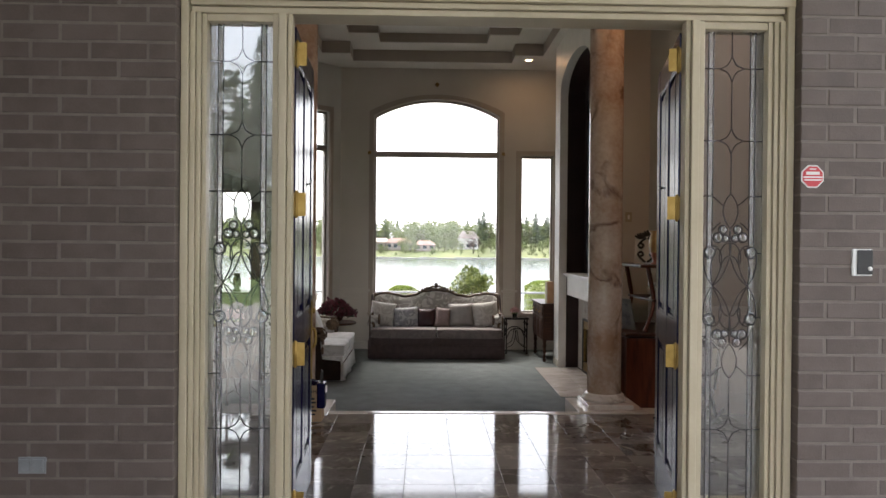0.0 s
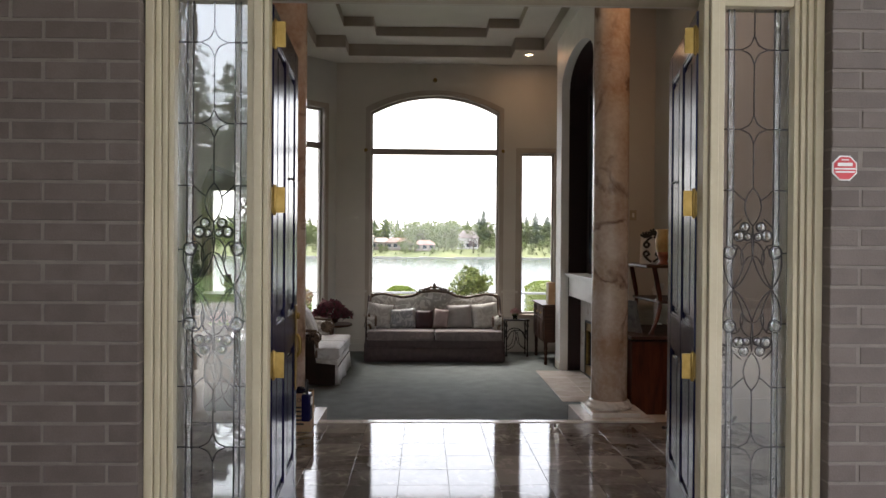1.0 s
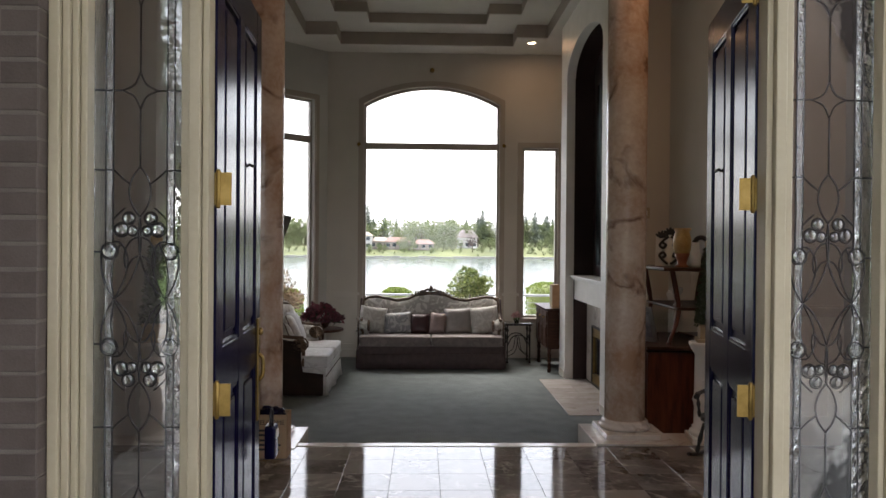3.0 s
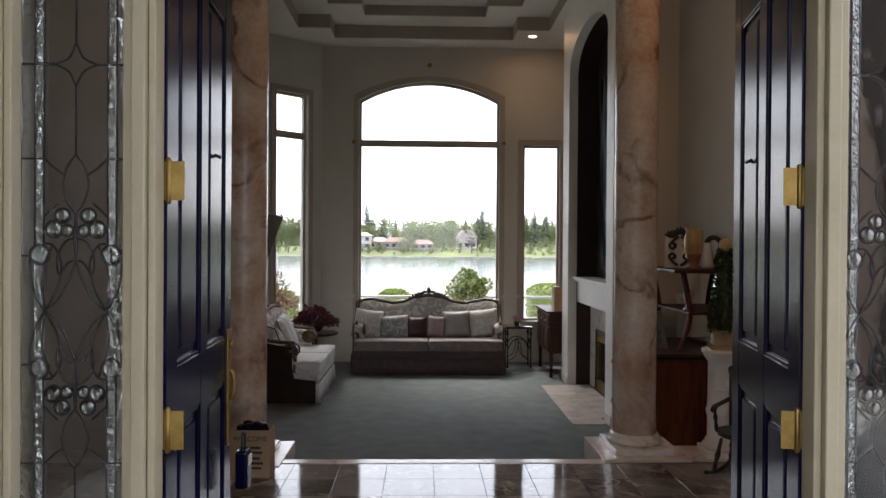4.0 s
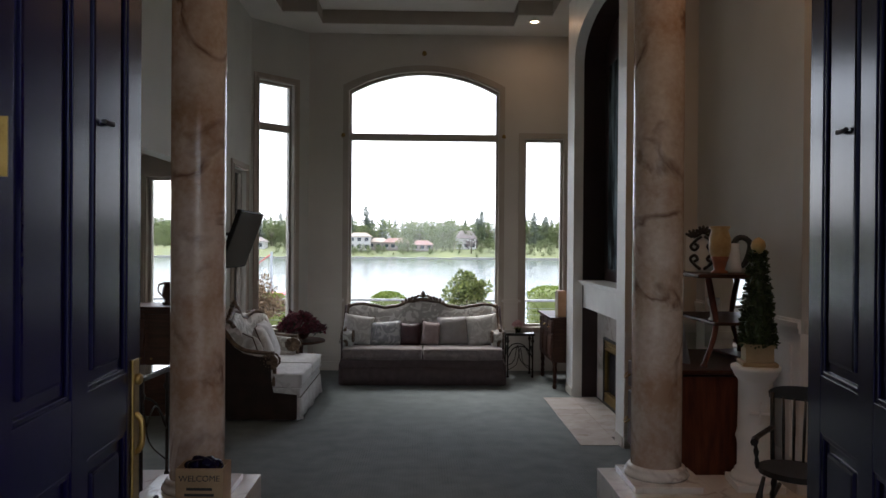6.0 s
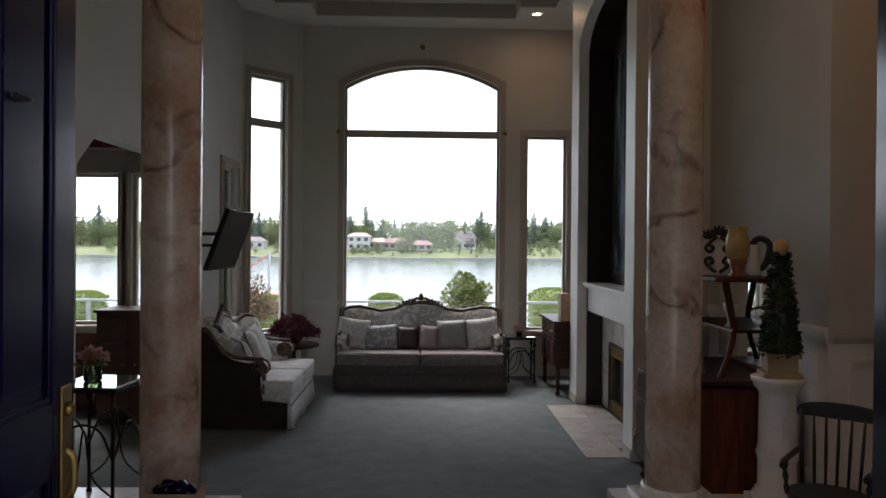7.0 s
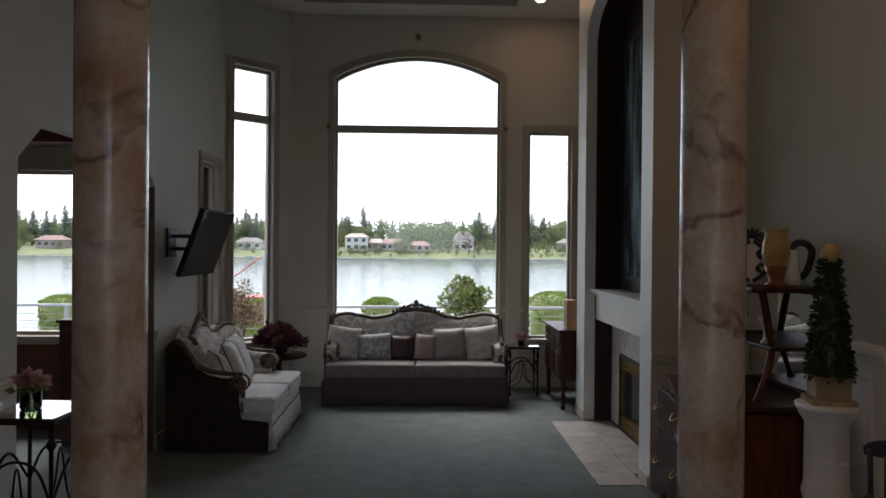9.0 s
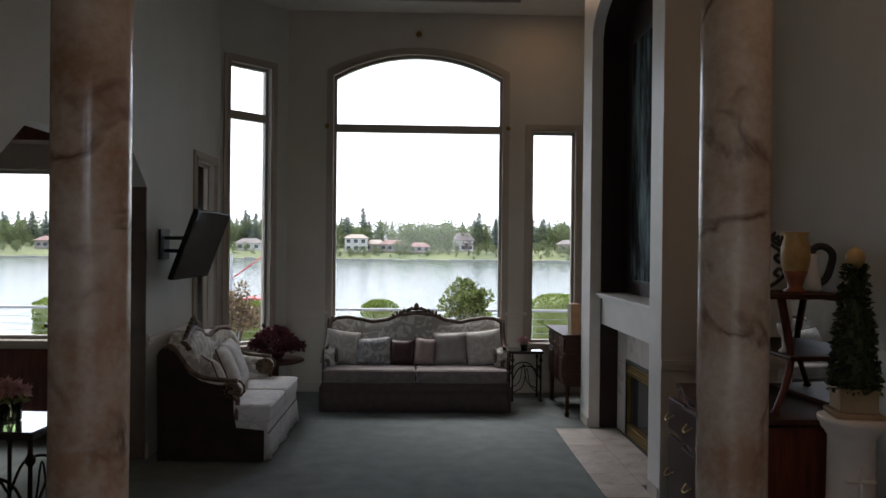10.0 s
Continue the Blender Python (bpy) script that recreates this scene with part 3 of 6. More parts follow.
for x, y, z in ((1.41, 8.70, CEIL), (0.77, 7.20, CEIL + 0.352), (1.55, 2.45, CEIL), (-1.55, 2.45, CEIL), (0.55, 2.0, CEIL)):
    d = thing("downlight", pose(x, y, z), "small recessed ceiling downlight, switched on", "downlight", "recessed downlights")
    bm = B()
    lathe(bm, [(0.085, -0.001), (0.085, -0.012), (0.062, -0.014), (0.058, -0.001)], 20)
    part("trim_ring", bm, "white", d)
    bm = B()
    lathe(bm, [(0.056, -0.002), (0.05, -0.007), (0.001, -0.009)], 20)
    part("bulb", bm, M["glow"], d, "glowing warm bulb")
WARM = (1.0, 0.55, 0.28)
lamp("lamp_right", 1.55, 2.45, CEIL - 0.03, 3.0, WARM, 0.12)
lamp("lamp_left", -1.55, 2.45, CEIL - 0.03, 0.5, WARM, 0.12)
lamp("lamp_far", 1.42, 8.67, CEIL - 0.03, 0.5, WARM, 0.1)

# ---- columns ----
col = thing("column", pose(1.33, 3.12, 0.0), "round peach and white marble column on a square plinth", "column", "marble columns")
pbox("plinth", (-0.20, 0.20, -0.25, 0.20, 0.006, 0.045), "whitemarble", col, 0.006)
bm = B()
lathe(bm, [(0.185, 0.045), (0.195, 0.058), (0.19, 0.075), (0.172, 0.084), (0.176, 0.094), (0.17, 0.106), (0.158, 0.115)], 40)
part("base_moulding", bm, "whitemarble", col)
bm = B()
lathe(bm, [(0.150, 0.115 + i * (CEIL - 0.115) / 12) for i in range(13)], 48)
part("shaft", bm, "pinkmarble", col)
copy_thing(col, pose(-1.385, 2.90, 0.0, 0, 0, 180))

# ---- fireplace ----
fp = thing("fireplace", Matrix(), "white mantel over a marble-faced brass and black gas fireplace", "fireplace")
XF = XB + 0.30     # face of the marble surround
pbox("mantel_shelf", (XB + 0.06, XB + 0.378, 5.594, 7.566, 0.99, 1.02), "white", fp, 0.006)
pbox("mantel_bed", (XB + 0.085, XB + 0.378, 5.594, 7.566, 0.965, 0.988), "white", fp, 0.005)
pbox("frieze", (XB + 0.122, XB + 0.378, 5.594, 7.566, 0.69, 0.963), "white", fp, 0.004)
for ya, yb in ((5.594, 5.948), (7.212, 7.566)):
    for za, zb in ((FL + 0.008, FL + 0.365), (FL + 0.368, FL + 0.725), (FL + 0.728, 0.688)):
        pbox("facing_tile", (XF, XB + 0.378, ya, yb, za, zb), "whitemarble", fp, 0.002)
for k in range(4):
    pbox("facing_tile", (XF, XB + 0.378, 5.951 + 0.315 * k, 5.951 + 0.315 * k + 0.312, 0.373, 0.688), "whitemarble", fp, 0.002)
pbox("firebox", (XF + 0.045, XB + 0.378, 5.951, 7.209, FL + 0.008, 0.370), "black", fp, 0.004)
for d in ((5.951, 7.209, 0.345, 0.370), (5.951, 7.209, FL + 0.01, FL + 0.03), (5.951, 5.985, FL + 0.03, 0.345), (7.175, 7.209, FL + 0.03, 0.345)):
    pbox("insert_frame", (XF - 0.02, XF + 0.046, *d), "black", fp, 0.004, "black insert frame")
for z0, z1 in ((0.225, 0.343), (FL + 0.032, FL + 0.15)):
    for k in range(4):
        pbox("louvre", (XF - 0.012, XF + 0.04, 5.988, 7.172, z0 + (z1 - z0) * k / 4 + 0.004, z0 + (z1 - z0) * (k + 1) / 4 - 0.008), "brass", fp, 0.004, "polished brass louvre")
for d in ((5.988, 6.012, FL + 0.155, 0.220), (7.148, 7.172, FL + 0.155, 0.220)):
    pbox("stile", (XF - 0.006, XF + 0.04, *d), "brass", fp, 0.004)
pbox("fire_glass", (XF + 0.02, XF + 0.028, 6.013, 7.147, FL + 0.155, 0.220), mat("smoked_glass", (0.010, 0.010, 0.012), (0.020, 0.020, 0.022), 0.06, bump=0), fp, 0, "smoked glass pane")
M["hearth"] = marble("hearth_marble", (0.52, 0.47, 0.43), (0.66, 0.61, 0.57), (0.42, 0.36, 0.31), 0.10, scale=3.5, vein_scale=2.6, per_object=0.2)
hearth = setting(pbox("hearth", (1.37, XF + 0.05, 5.40, 7.50, FL - 0.05, FL + 0.004), "grout"), "polished beige marble hearth flush with the carpet", "hearth")
for i in range(7):
    ya = 5.402 + 0.2995 * i
    pbox("hearth_tile", (1.372, XB - 0.013, ya, ya + 0.2965, FL - 0.02, FL + 0.008), "hearth", hearth, 0.002)
    if 5.58 < ya + 0.15 < 7.50:
        pbox("hearth_tile", (XB - 0.010, XF - 0.022, max(ya, 5.595), ya + 0.2965, FL - 0.02, FL + 0.008), "hearth", hearth, 0.002)
# painting in the recess
M["canvas"] = mat("blue_abstract_canvas", (0.004, 0.005, 0.006), (0.22, 0.29, 0.32), 0.8, scale=1.7, fine=14, bump=0.4, stretch=(1, 2.4, 0.55), contrast=(0.42, 0.72), spec=0.15)
pic = thing("painting", pose(XB + 0.378, 6.56, 1.14), "tall dark abstract painting with a pale blue streak", "painting")
pbox("canvas", (-0.030, -0.004, -0.72, 0.72, 0.03, 2.42), "canvas", pic)
for d in ((-0.026, -0.001, -0.735, -0.722, 0, 2.45), (-0.026, -0.001, 0.722, 0.735, 0, 2.45), (-0.026, -0.001, -0.72, 0.72, 0, 0.028), (-0.026, -0.001, -0.72, 0.72, 2.422, 2.45)):
    pbox("frame_bar", d, "black", pic, 0.004)

# ---- entry frame ----
ent = thing("door_frame", Matrix(), "cream painted entry frame with moulded casing", "door frame")
tagged(ent, kind="structure")
for s in (-1, 1):
    def sx(a, b):
        return (min(a * s, b * s), max(a * s, b * s))
    for a, b, y0, y1, n in ((1.389, 1.424, -0.045, 0.14, "casing_outer"), (1.363, 1.387, -0.03, 0.14, "casing_step"), (1.340, 1.361, -0.018, 0.14, "casing_step"), (1.316, 1.338, -0.006, 0.14, "jamb"), (0.985, 1.012, -0.012, 0.14, "jamb"), (0.945, 0.983, -0.03, 0.14, "post"), (0.921, 0.943, -0.012, 0.055, "door_stop")):
        xa, xb = sx(a, b)
        pbox(n, (xa, xb, y0, y1, -0.03, 2.49 if n != "casing_outer" else 2.56), "cream", ent, 0.005)
    xa, xb = sx(1.012, 1.316)
    pbox("glazing_bead", (xa, xb, 0.0, 0.09, 2.455, 2.49), "cream", ent, 0.004)
    pbox("panel_below_glass", (xa, xb, 0.0, 0.09, -0.03, 0.22), "cream", ent, 0.006)
for z0, z1, y0 in ((2.49, 2.52, -0.012), (2.522, 2.548, -0.03), (2.55, 2.64, -0.05)):
    pbox("head", (-1.425 if z0 > 2.545 else -1.384, 1.425 if z0 > 2.545 else 1.384, y0, 0.14, z0, z1), "cream", ent, 0.005)
pbox("threshold", (-0.945, 0.945, -0.06, 0.14, -0.03, 0.01), "brass", ent, 0.004, "brass threshold")


M["bevelglass"] = glass("bevelled_glass", 0.0, 0.02, 20.0, (0.96, 0.97, 0.97))


def sidelight(s):
    """Leaded light: two stars above, a scroll ornament mirrored about its waist, beaded borders."""
    sl = thing("sidelight", pose(1.164 * s, 0.045, 0), "clear decorative leaded glass sidelight with curling scrollwork", "sidelight", "entry sidelights")
    E, B1, B2, ZC = 0.151, 0.113, 0.089, 1.24
    for u0, u1, mt in ((-B2, B2, "cutglass"), (-B1, -B2 - 0.0005, "beaded"), (B2 + 0.0005, B1, "beaded"), (-E, -B1 - 0.0005, "textured"), (B1 + 0.0005, E, "textured")):
        bm = B()
        box(bm, u0, u1, -0.003, 0.003, 0.22, 2.455)
        part("pane", bm, mt, sl).visible_shadow = False
    lines = [[(0, 2.455), (0, 2.34)], [(0, 2.22), (0, 1.996)], [(0, 1.874), (0, 1.68)], [(0, 0.80), (0, 0.612)], [(0, 0.492), (0, 0.22)]]
    gems = []
    for q in (-1, 1):
        for u in (B1, B2):
            lines += [[(q * u, 0.22), (q * u, 1.06)], [(q * u, 1.42), (q * u, 2.455)]]
        for z, u in ((2.28, 0.058), (1.935, 0.058), (1.67, B2), (1.397, 0.125), (1.09, 0.125), (0.812, B2), (0.552, 0.058)):
            lines.append([(q * E, z), (q * u, z)])
        for z in (2.28, 1.935, 0.552):
            for f in (-1, 1):
                lines.append(spline([(q * 0.058, z), (q * 0.020, z + f * 0.020), (0, z + f * 0.061)], 5))
        for f in (-1, 1):
            def up(*pts):
                return spline([(q * u, ZC + f * (z - ZC)) for u, z in pts], 5)
            lines += [up((0, 1.682), (0.026, 1.645), (0.036, 1.597), (0.024, 1.55), (0, 1.514)),
                      up((B2, 1.673), (0.06, 1.645), (0.030, 1.622)), up((B2, 1.505), (0.07, 1.525), (0.048, 1.545)),
                      up((0.128, 1.40), (0.126, 1.34), (0.112, 1.285), (0.085, 1.24)),
                      up((0.092, 1.432), (0.062, 1.425), (0.040, 1.375), (0.052, 1.305), (0.085, 1.24)),
                      up((0.064, 1.425), (0.086, 1.375), (0.094, 1.31), (0.085, 1.24)),
                      up((0.0, 1.45), (0.030, 1.435), (0.050, 1.395), (0.046, 1.345), (0.024, 1.375), (0.006, 1.385)),
                      up((0, 1.382), (0.020, 1.325), (0.050, 1.272), (0.085, 1.24)),
                      up((0, 1.515), (0.004, 1.45), (0.0, 1.382))]
            for u, z, r in ((0.036, 1.510, 0.021), (0.060, 1.472, 0.024), (0.024, 1.468, 0.017), (0.100, 1.400, 0.028)):
                zz = ZC + f * (z - ZC)
                lines.append([(q * u + r * math.cos(radians(a)), zz + r * math.sin(radians(a))) for a in range(0, 361, 24)])
                gems.append((q * u, zz, r * 0.9))
    for ln in lines:
        bm = B()
        tube(bm, [(p[0], 0, p[1]) for p in ln], 0.0034, 6)
        part("came", bm, "lead", sl)
    for u, z, r in gems:
        bm = B()
        lathe(bm, [(0.001, -0.0033), (r * 0.8, -0.0031), (r, -0.001), (r, 0.001), (r * 0.8, 0.0031), (0.001, 0.0033)], 14, Matrix.LocRotScale((u, 0, z), Euler((math.pi / 2, 0, 0)), None))
        part("jewel", bm, "bevelglass", sl, "bevelled clear glass jewel").visible_shadow = False
    return sl


sidelight(-1), sidelight(1)


# ---- doors ----
def door(name, hx, s, angle, handle):
    d = thing(name, pose(hx, 0.06, 0.012, 0, 0, angle), "dark navy panelled entry door standing open", "door", "pair of entry doors")
    tagged(d, kind="structure")

    def bx(n, u0, u1, y0, y1, z0, z1, material, bev=0.0, label=""):
        return pbox(n, (min(u0 * s, u1 * s), max(u0 * s, u1 * s), y0, y1, z0, z1), material, d, bev, label)
    W, H = 0.895, 2.44
    bx("hinge_stile", 0, 0.115, 0, 0.045, 0, H, "navy", 0.003)
    bx("lock_stile", W - 0.115, W, 0, 0.045, 0, H, "navy", 0.003)
    bx("mid_stile", 0.40, 0.495, 0, 0.045, 0.25, 2.30, "navy", 0.002)
    for z0, z1 in ((0, 0.25), (0.88, 1.05), (2.30, H)):
        bx("cross_rail", 0.115, W - 0.115, 0.001, 0.044, z0, z1, "navy", 0.002)
    for u0, u1 in ((0.115, 0.40), (0.495, 0.78)):
        for z0, z1 in ((0.25, 0.88), (1.05, 2.30)):
            bx("panel", u0, u1, 0.014, 0.031, z0, z1, "navy")
            bx("panel_field", u0 + 0.045, u1 - 0.045, 0.004, 0.041, z0 + 0.045, z1 - 0.045, "navy", 0.010)
            for a in ((u0, u0 + 0.014, z0, z1), (u1 - 0.014, u1, z0, z1), (u0 + 0.014, u1 - 0.014, z0, z0 + 0.014), (u0 + 0.014, u1 - 0.014, z1 - 0.014, z1)):
                bx("bead", a[0], a[1], 0.004, 0.014, a[2], a[3], "navy", 0.003)
    for z in (2.31, 1.60, 0.89, 0.18):
        h = bx("hinge", -0.004, 0.0, 0.002, 0.044, z - 0.055, z + 0.055, "brass", 0.0, "polished brass hinge")
        bm = B()
        lathe(bm, [(0.004, -0.066), (0.008, -0.06), (0.008, 0.06), (0.004, 0.066)], 12, pose(-0.006 * s, -0.006, z))
        part("knuckle", bm, "brass", h)
        bm = B()
        box(bm, min(-0.004 * s, -0.008 * s), max(-0.004 * s, -0.008 * s), -0.05, -0.006, z - 0.055, z + 0.055)
        part("hinge_leaf", bm, "brass", h)
        for k in (-0.035, 0.0, 0.035):
            bm = B()
            lathe(bm, [(0.004, 0), (0.0035, 0.002), (0.001, 0.0025)], 8, pose(-0.004 * s, 0.03, z + k, 0, -90 * s))
            part("screw", bm, "lead", h)
    bm = B()
    tube(bm, spline([(0.58 * s, -0.004, 1.745), (0.62 * s, -0.012, 1.74), (0.65 * s, -0.004, 1.748)], 4), 0.006, 6)
    part("wreath_hook", bm, "black", d, "small black hook")
    if handle:
        hp = bx("handle_plate", W - 0.085, W - 0.03, -0.008, 0.0, 0.62, 1.08, "brass", 0.004, "tall brass handle plate")
        bm = B()
        tube(bm, spline([((W - 0.06) * s, -0.005, 0.80), ((W - 0.06) * s, -0.022, 0.82), ((W - 0.06) * s, -0.026, 0.86), ((W - 0.06) * s, -0.022, 0.90), ((W - 0.06) * s, -0.005, 0.92)], 5), 0.009, 8)
        part("grip", bm, "brass", hp)
        bm = B()
        tube(bm, spline([((W - 0.055) * s, 0.045, 0.90), ((W - 0.055) * s, 0.09, 0.90), ((W - 0.10) * s, 0.10, 0.905), ((W - 0.16) * s, 0.098, 0.90)], 5), 0.008, 8)
        part("inner_lever", bm, "brass", hp)
        bm = B()
        lathe(bm, [(0.018, 0), (0.018, 0.012), (0.012, 0.018)], 14, pose((W - 0.058) * s, -0.006, 1.02, 90))
        part("cylinder_lock", bm, "brass", hp)
    return d


door("door_1", -0.915, 1, 93.3, True)
door("door_2", 0.915, -1, -101.5, False)
lb = thing("lockbox", pose(-0.935, 0.90, 0.46), "navy key lockbox hanging from the door handle", "lockbox")
pbox("body", (0.01, 0.06, -0.04, 0.04, 0.0, 0.15), "navy", lb, 0.012)
bm = B()
tube(bm, [(0.035, -0.025, 0.145)] + [(0.035, 0.025 * math.cos(radians(a)), 0.19 + 0.03 * math.sin(radians(a))) for a in range(180, -1, -20)] + [(0.035, 0.025, 0.145)], 0.005, 8)
part("shackle", bm, "lead", lb, "grey steel shackle")
pbox("face_plate", (0.058, 0.064, -0.025, 0.025, 0.09, 0.13), "white", lb, 0.003, "pale face plate")

# ---- living room things ----
def damask(name, a, b, c):
    m = mat(name, a, b, 0.75, scale=30, fine=300, bump=0.35)
    n, l = m.node_tree.nodes, m.node_tree.links
    bs = n["Principled BSDF"]
    src = bs.inputs["Base Color"].links[0].from_socket
    tc, v = n.new("ShaderNodeTexCoord"), n.new("ShaderNodeTexNoise")
    v.inputs["Scale"].default_value, v.inputs["Detail"].default_value, v.inputs["Distortion"].default_value = 5.5, 1.0, 2.5
    l.new(tc.outputs["Object"], v.inputs["Vector"])
    r = n.new("ShaderNodeValToRGB")
    r.color_ramp.elements[0].position, r.color_ramp.elements[1].position = 0.50, 0.54
    l.new(v.outputs[0], r.inputs[0])
    mx = n.new("ShaderNodeMixRGB")
    mx.inputs[2].default_value = (*c, 1)
    l.new(r.outputs[0], mx.inputs[0]), l.new(src, mx.inputs[1]), l.new(mx.outputs[0], bs.inputs["Base Color"])
    bs.inputs["Sheen Weight"].default_value = 0.25
    return m


M["damask"] = damask("grey_damask", (0.38, 0.36, 0.325), (0.46, 0.44, 0.40), (0.66, 0.64, 0.60))
M["seat_fabric"] = damask("taupe_upholstery", (0.155, 0.120, 0.112), (0.20, 0.160, 0.150), (0.215, 0.172, 0.160))
M["skirt_fabric"] = mat("mauve_skirt", (0.070, 0.046, 0.045), (0.105, 0.074, 0.071), 0.85, scale=14, fine=240, bump=0.3)
M["loveseat_fabric"] = damask("pale_grey_upholstery", (0.43, 0.425, 0.415), (0.50, 0.495, 0.485), (0.55, 0.545, 0.535))
M["pillow_pale"] = damask("pale_pillow", (0.42, 0.395, 0.355), (0.49, 0.465, 0.425), (0.56, 0.535, 0.495))
M["pillow_silver"] = damask("silver_floral_pillow", (0.22, 0.22, 0.23), (0.30, 0.30, 0.30), (0.44, 0.43, 0.42))
M["pillow_wine"] = mat("wine_satin", (0.035, 0.012, 0.014), (0.065, 0.022, 0.024), 0.5, scale=10, fine=200, bump=0.2)
M["pillow_rose"] = mat("dusty_rose_satin", (0.26, 0.19, 0.18), (0.34, 0.26, 0.245), 0.5, scale=10, fine=200, bump=0.2)
M["pillow_taupe"] = mat("taupe_satin", (0.25, 0.225, 0.21), (0.32, 0.29, 0.27), 0.5, scale=10, fine=200, bump=0.2)
M["giltwood"] = mat("worn_carved_wood", (0.05, 0.028, 0.016), (0.17, 0.11, 0.065), 0.35, scale=12, fine=90, bump=0.2)


def puffy(bm, w, d, h, m=None, n=10, edge=0.25):
    """A soft block w by d by h with swollen faces."""
    n0 = len(bm.verts)
    r = bmesh.ops.create_cube(bm, size=2)
    es = list({e for v in r["verts"] for e in v.link_edges})
    bmesh.ops.subdivide_edges(bm, edges=es, cuts=n, use_grid_fill=True)
    allv = bm.verts[:][n0:]
    for v in allv:
        x, y, z = v.co
        k = 1 - edge * 0.5
        a, b, c = x * math.sqrt(max(0, 1 - edge * (y * y / 2 + z * z / 2) * 0.6)), y * math.sqrt(max(0, 1 - edge * (x * x / 2 + z * z / 2) * 0.6)), z * math.sqrt(max(0, 1 - edge * (x * x / 2 + y * y / 2)))
        v.co = (a * w / 2, b * d / 2, c * h / 2)
    if m is not None:
        bmesh.ops.transform(bm, matrix=m, verts=allv)
    for f in bm.faces:
        f.smooth = True
    return allv


def back_top(s, peak=1.055):
    """Height of the camel back at s from -1 to 1."""
    knots = [(0, peak + 0.02), (0.18, peak), (0.38, 0.985), (0.52, 0.965), (0.68, 0.995), (0.82, 1.02), (0.94, 1.01), (1.0, 0.97)]
    a = abs(s)
    for (s0, z0), (s1, z1) in zip(knots, knots[1:]):
        if a <= s1:
            t = (a - s0) / (s1 - s0)
            t = t * t * (3 - 2 * t)
            return z0 + (z1 - z0) * t
    return knots[-1][1]


def sofa(name, m, w, label, fabric, skirt_mat, back_mat, end_mat, bow=0.0):
    """Camel-back sofa facing -y, centred on x, floor at z 0, front of the skirt at y 0; cushions reach round the set-back arms."""
    s = thing(name, m, label, "sofa", "matching sofas")
    hw = w / 2
    # skirt in flat runs with box pleats at the corners and the middle
    bm = B()
    ring = []
    n = 160
    for k, z in enumerate((0.012, 0.12, 0.232)):
        row = []
        for i in range(n):
            t = i / n * 4
            side, f = int(t), t - int(t)
            x, y = [(-hw + w * f, 0), (hw, 0.80 * f), (hw - w * f, 0.80), (-hw, 0.80 - 0.80 * f)][side]
            near = min(abs(f - c) for c in ((0, 0.5, 1) if side in (0, 2) else (0, 1)))
            low = (2 - k) / 2
            fold = low * (0.030 * math.exp(-(near / 0.05) ** 2) + 0.006 + 0.006 * math.sin(i * 0.83) * (1 - math.exp(-(near / 0.1) ** 2))) - (0.045 * low if near < 0.012 else 0)
            nx, ny = [(0, -1), (1, 0), (0, 1), (-1, 0)][side]
            row.append(bm.verts.new((x + nx * fold, y + ny * fold, z)))
        ring.append(row)
    for a, b in zip(ring, ring[1:]):
        for i in range(n):
            bm.faces.new((a[i], a[(i + 1) % n], b[(i + 1) % n], b[i])).smooth = True
    bm.faces.new(list(reversed(ring[0]))), bm.faces.new(ring[-1])
    part("skirt", bm, skirt_mat, s, "fabric skirt pleated at the corners")
    base = pbox("seat_base", (-hw + 0.004, hw - 0.004, 0.006, 0.78, 0.228, 0.342), skirt_mat, s, 0.018)
    bm = B()
    k = int(w / 0.034)
    for i in range(k + 1):
        bmesh.ops.create_icosphere(bm, subdivisions=1, radius=0.006, matrix=Matrix.Translation((-hw + 0.02 + (w - 0.04) * i / k, 0.004, 0.243)))
    part("nailheads", bm, "wood", base, "row of small dark nailheads")
    cw = (w - 0.012) / 2
    for q in (-1, 1):
        bm = B()
        puffy(bm, cw, 0.74, 0.155, pose(q * (cw / 2 + 0.003), 0.355, 0.412), 11, 0.17)
        c = part("seat_cushion", bm, fabric, s)
        for z in (0.352, 0.470):
            bm = B()
            e = cw / 2 - 0.014
            xc = q * (cw / 2 + 0.003)
            tube(bm, spline([(xc - q * e, 0.25, z), (xc - q * e, 0.02, z), (xc - q * (e - 0.03), -0.009, z), (xc, -0.014, z), (xc + q * (e - 0.03), -0.009, z), (xc + q * e, 0.02, z), (xc + q * e, 0.25, z)], 4), 0.0065, 6)
            part("piping", bm, fabric, c)
    # back
    bm = B()
    k = 40
    front, rear = [], []
    for i in range(k + 1):
        t = -1 + 2 * i / k
        x, zt = t * (hw - 0.035), back_top(t) - 0.02
        wing = bow * (t * t - 0.75) + 0.05 * max(0.0, abs(t) - 0.86) / 0.14
        front.append([bm.verts.new((x, 0.66 - wing - 0.035 * math.sin(math.pi * j / 6) + 0.02 * j / 6 - (0.02 if j not in (0, 6) else 0), 0.36 + (zt - 0.36) * j / 6)) for j in range(7)])
        rear.append([bm.verts.new((x, 0.80 - bow * (t * t - 0.75) + 0.06 * j / 6, 0.36 + (zt - 0.36) * j / 6)) for j in range(7)])
    for g in (front, rear):
        for a, b in zip(g, g[1:]):
            for j in range(6):
                bm.faces.new((a[j], b[j], b[j + 1], a[j + 1])).smooth = True
    for i in range(k):
        bm.faces.new((front[i][6], front[i + 1][6], rear[i + 1][6], rear[i][6]))
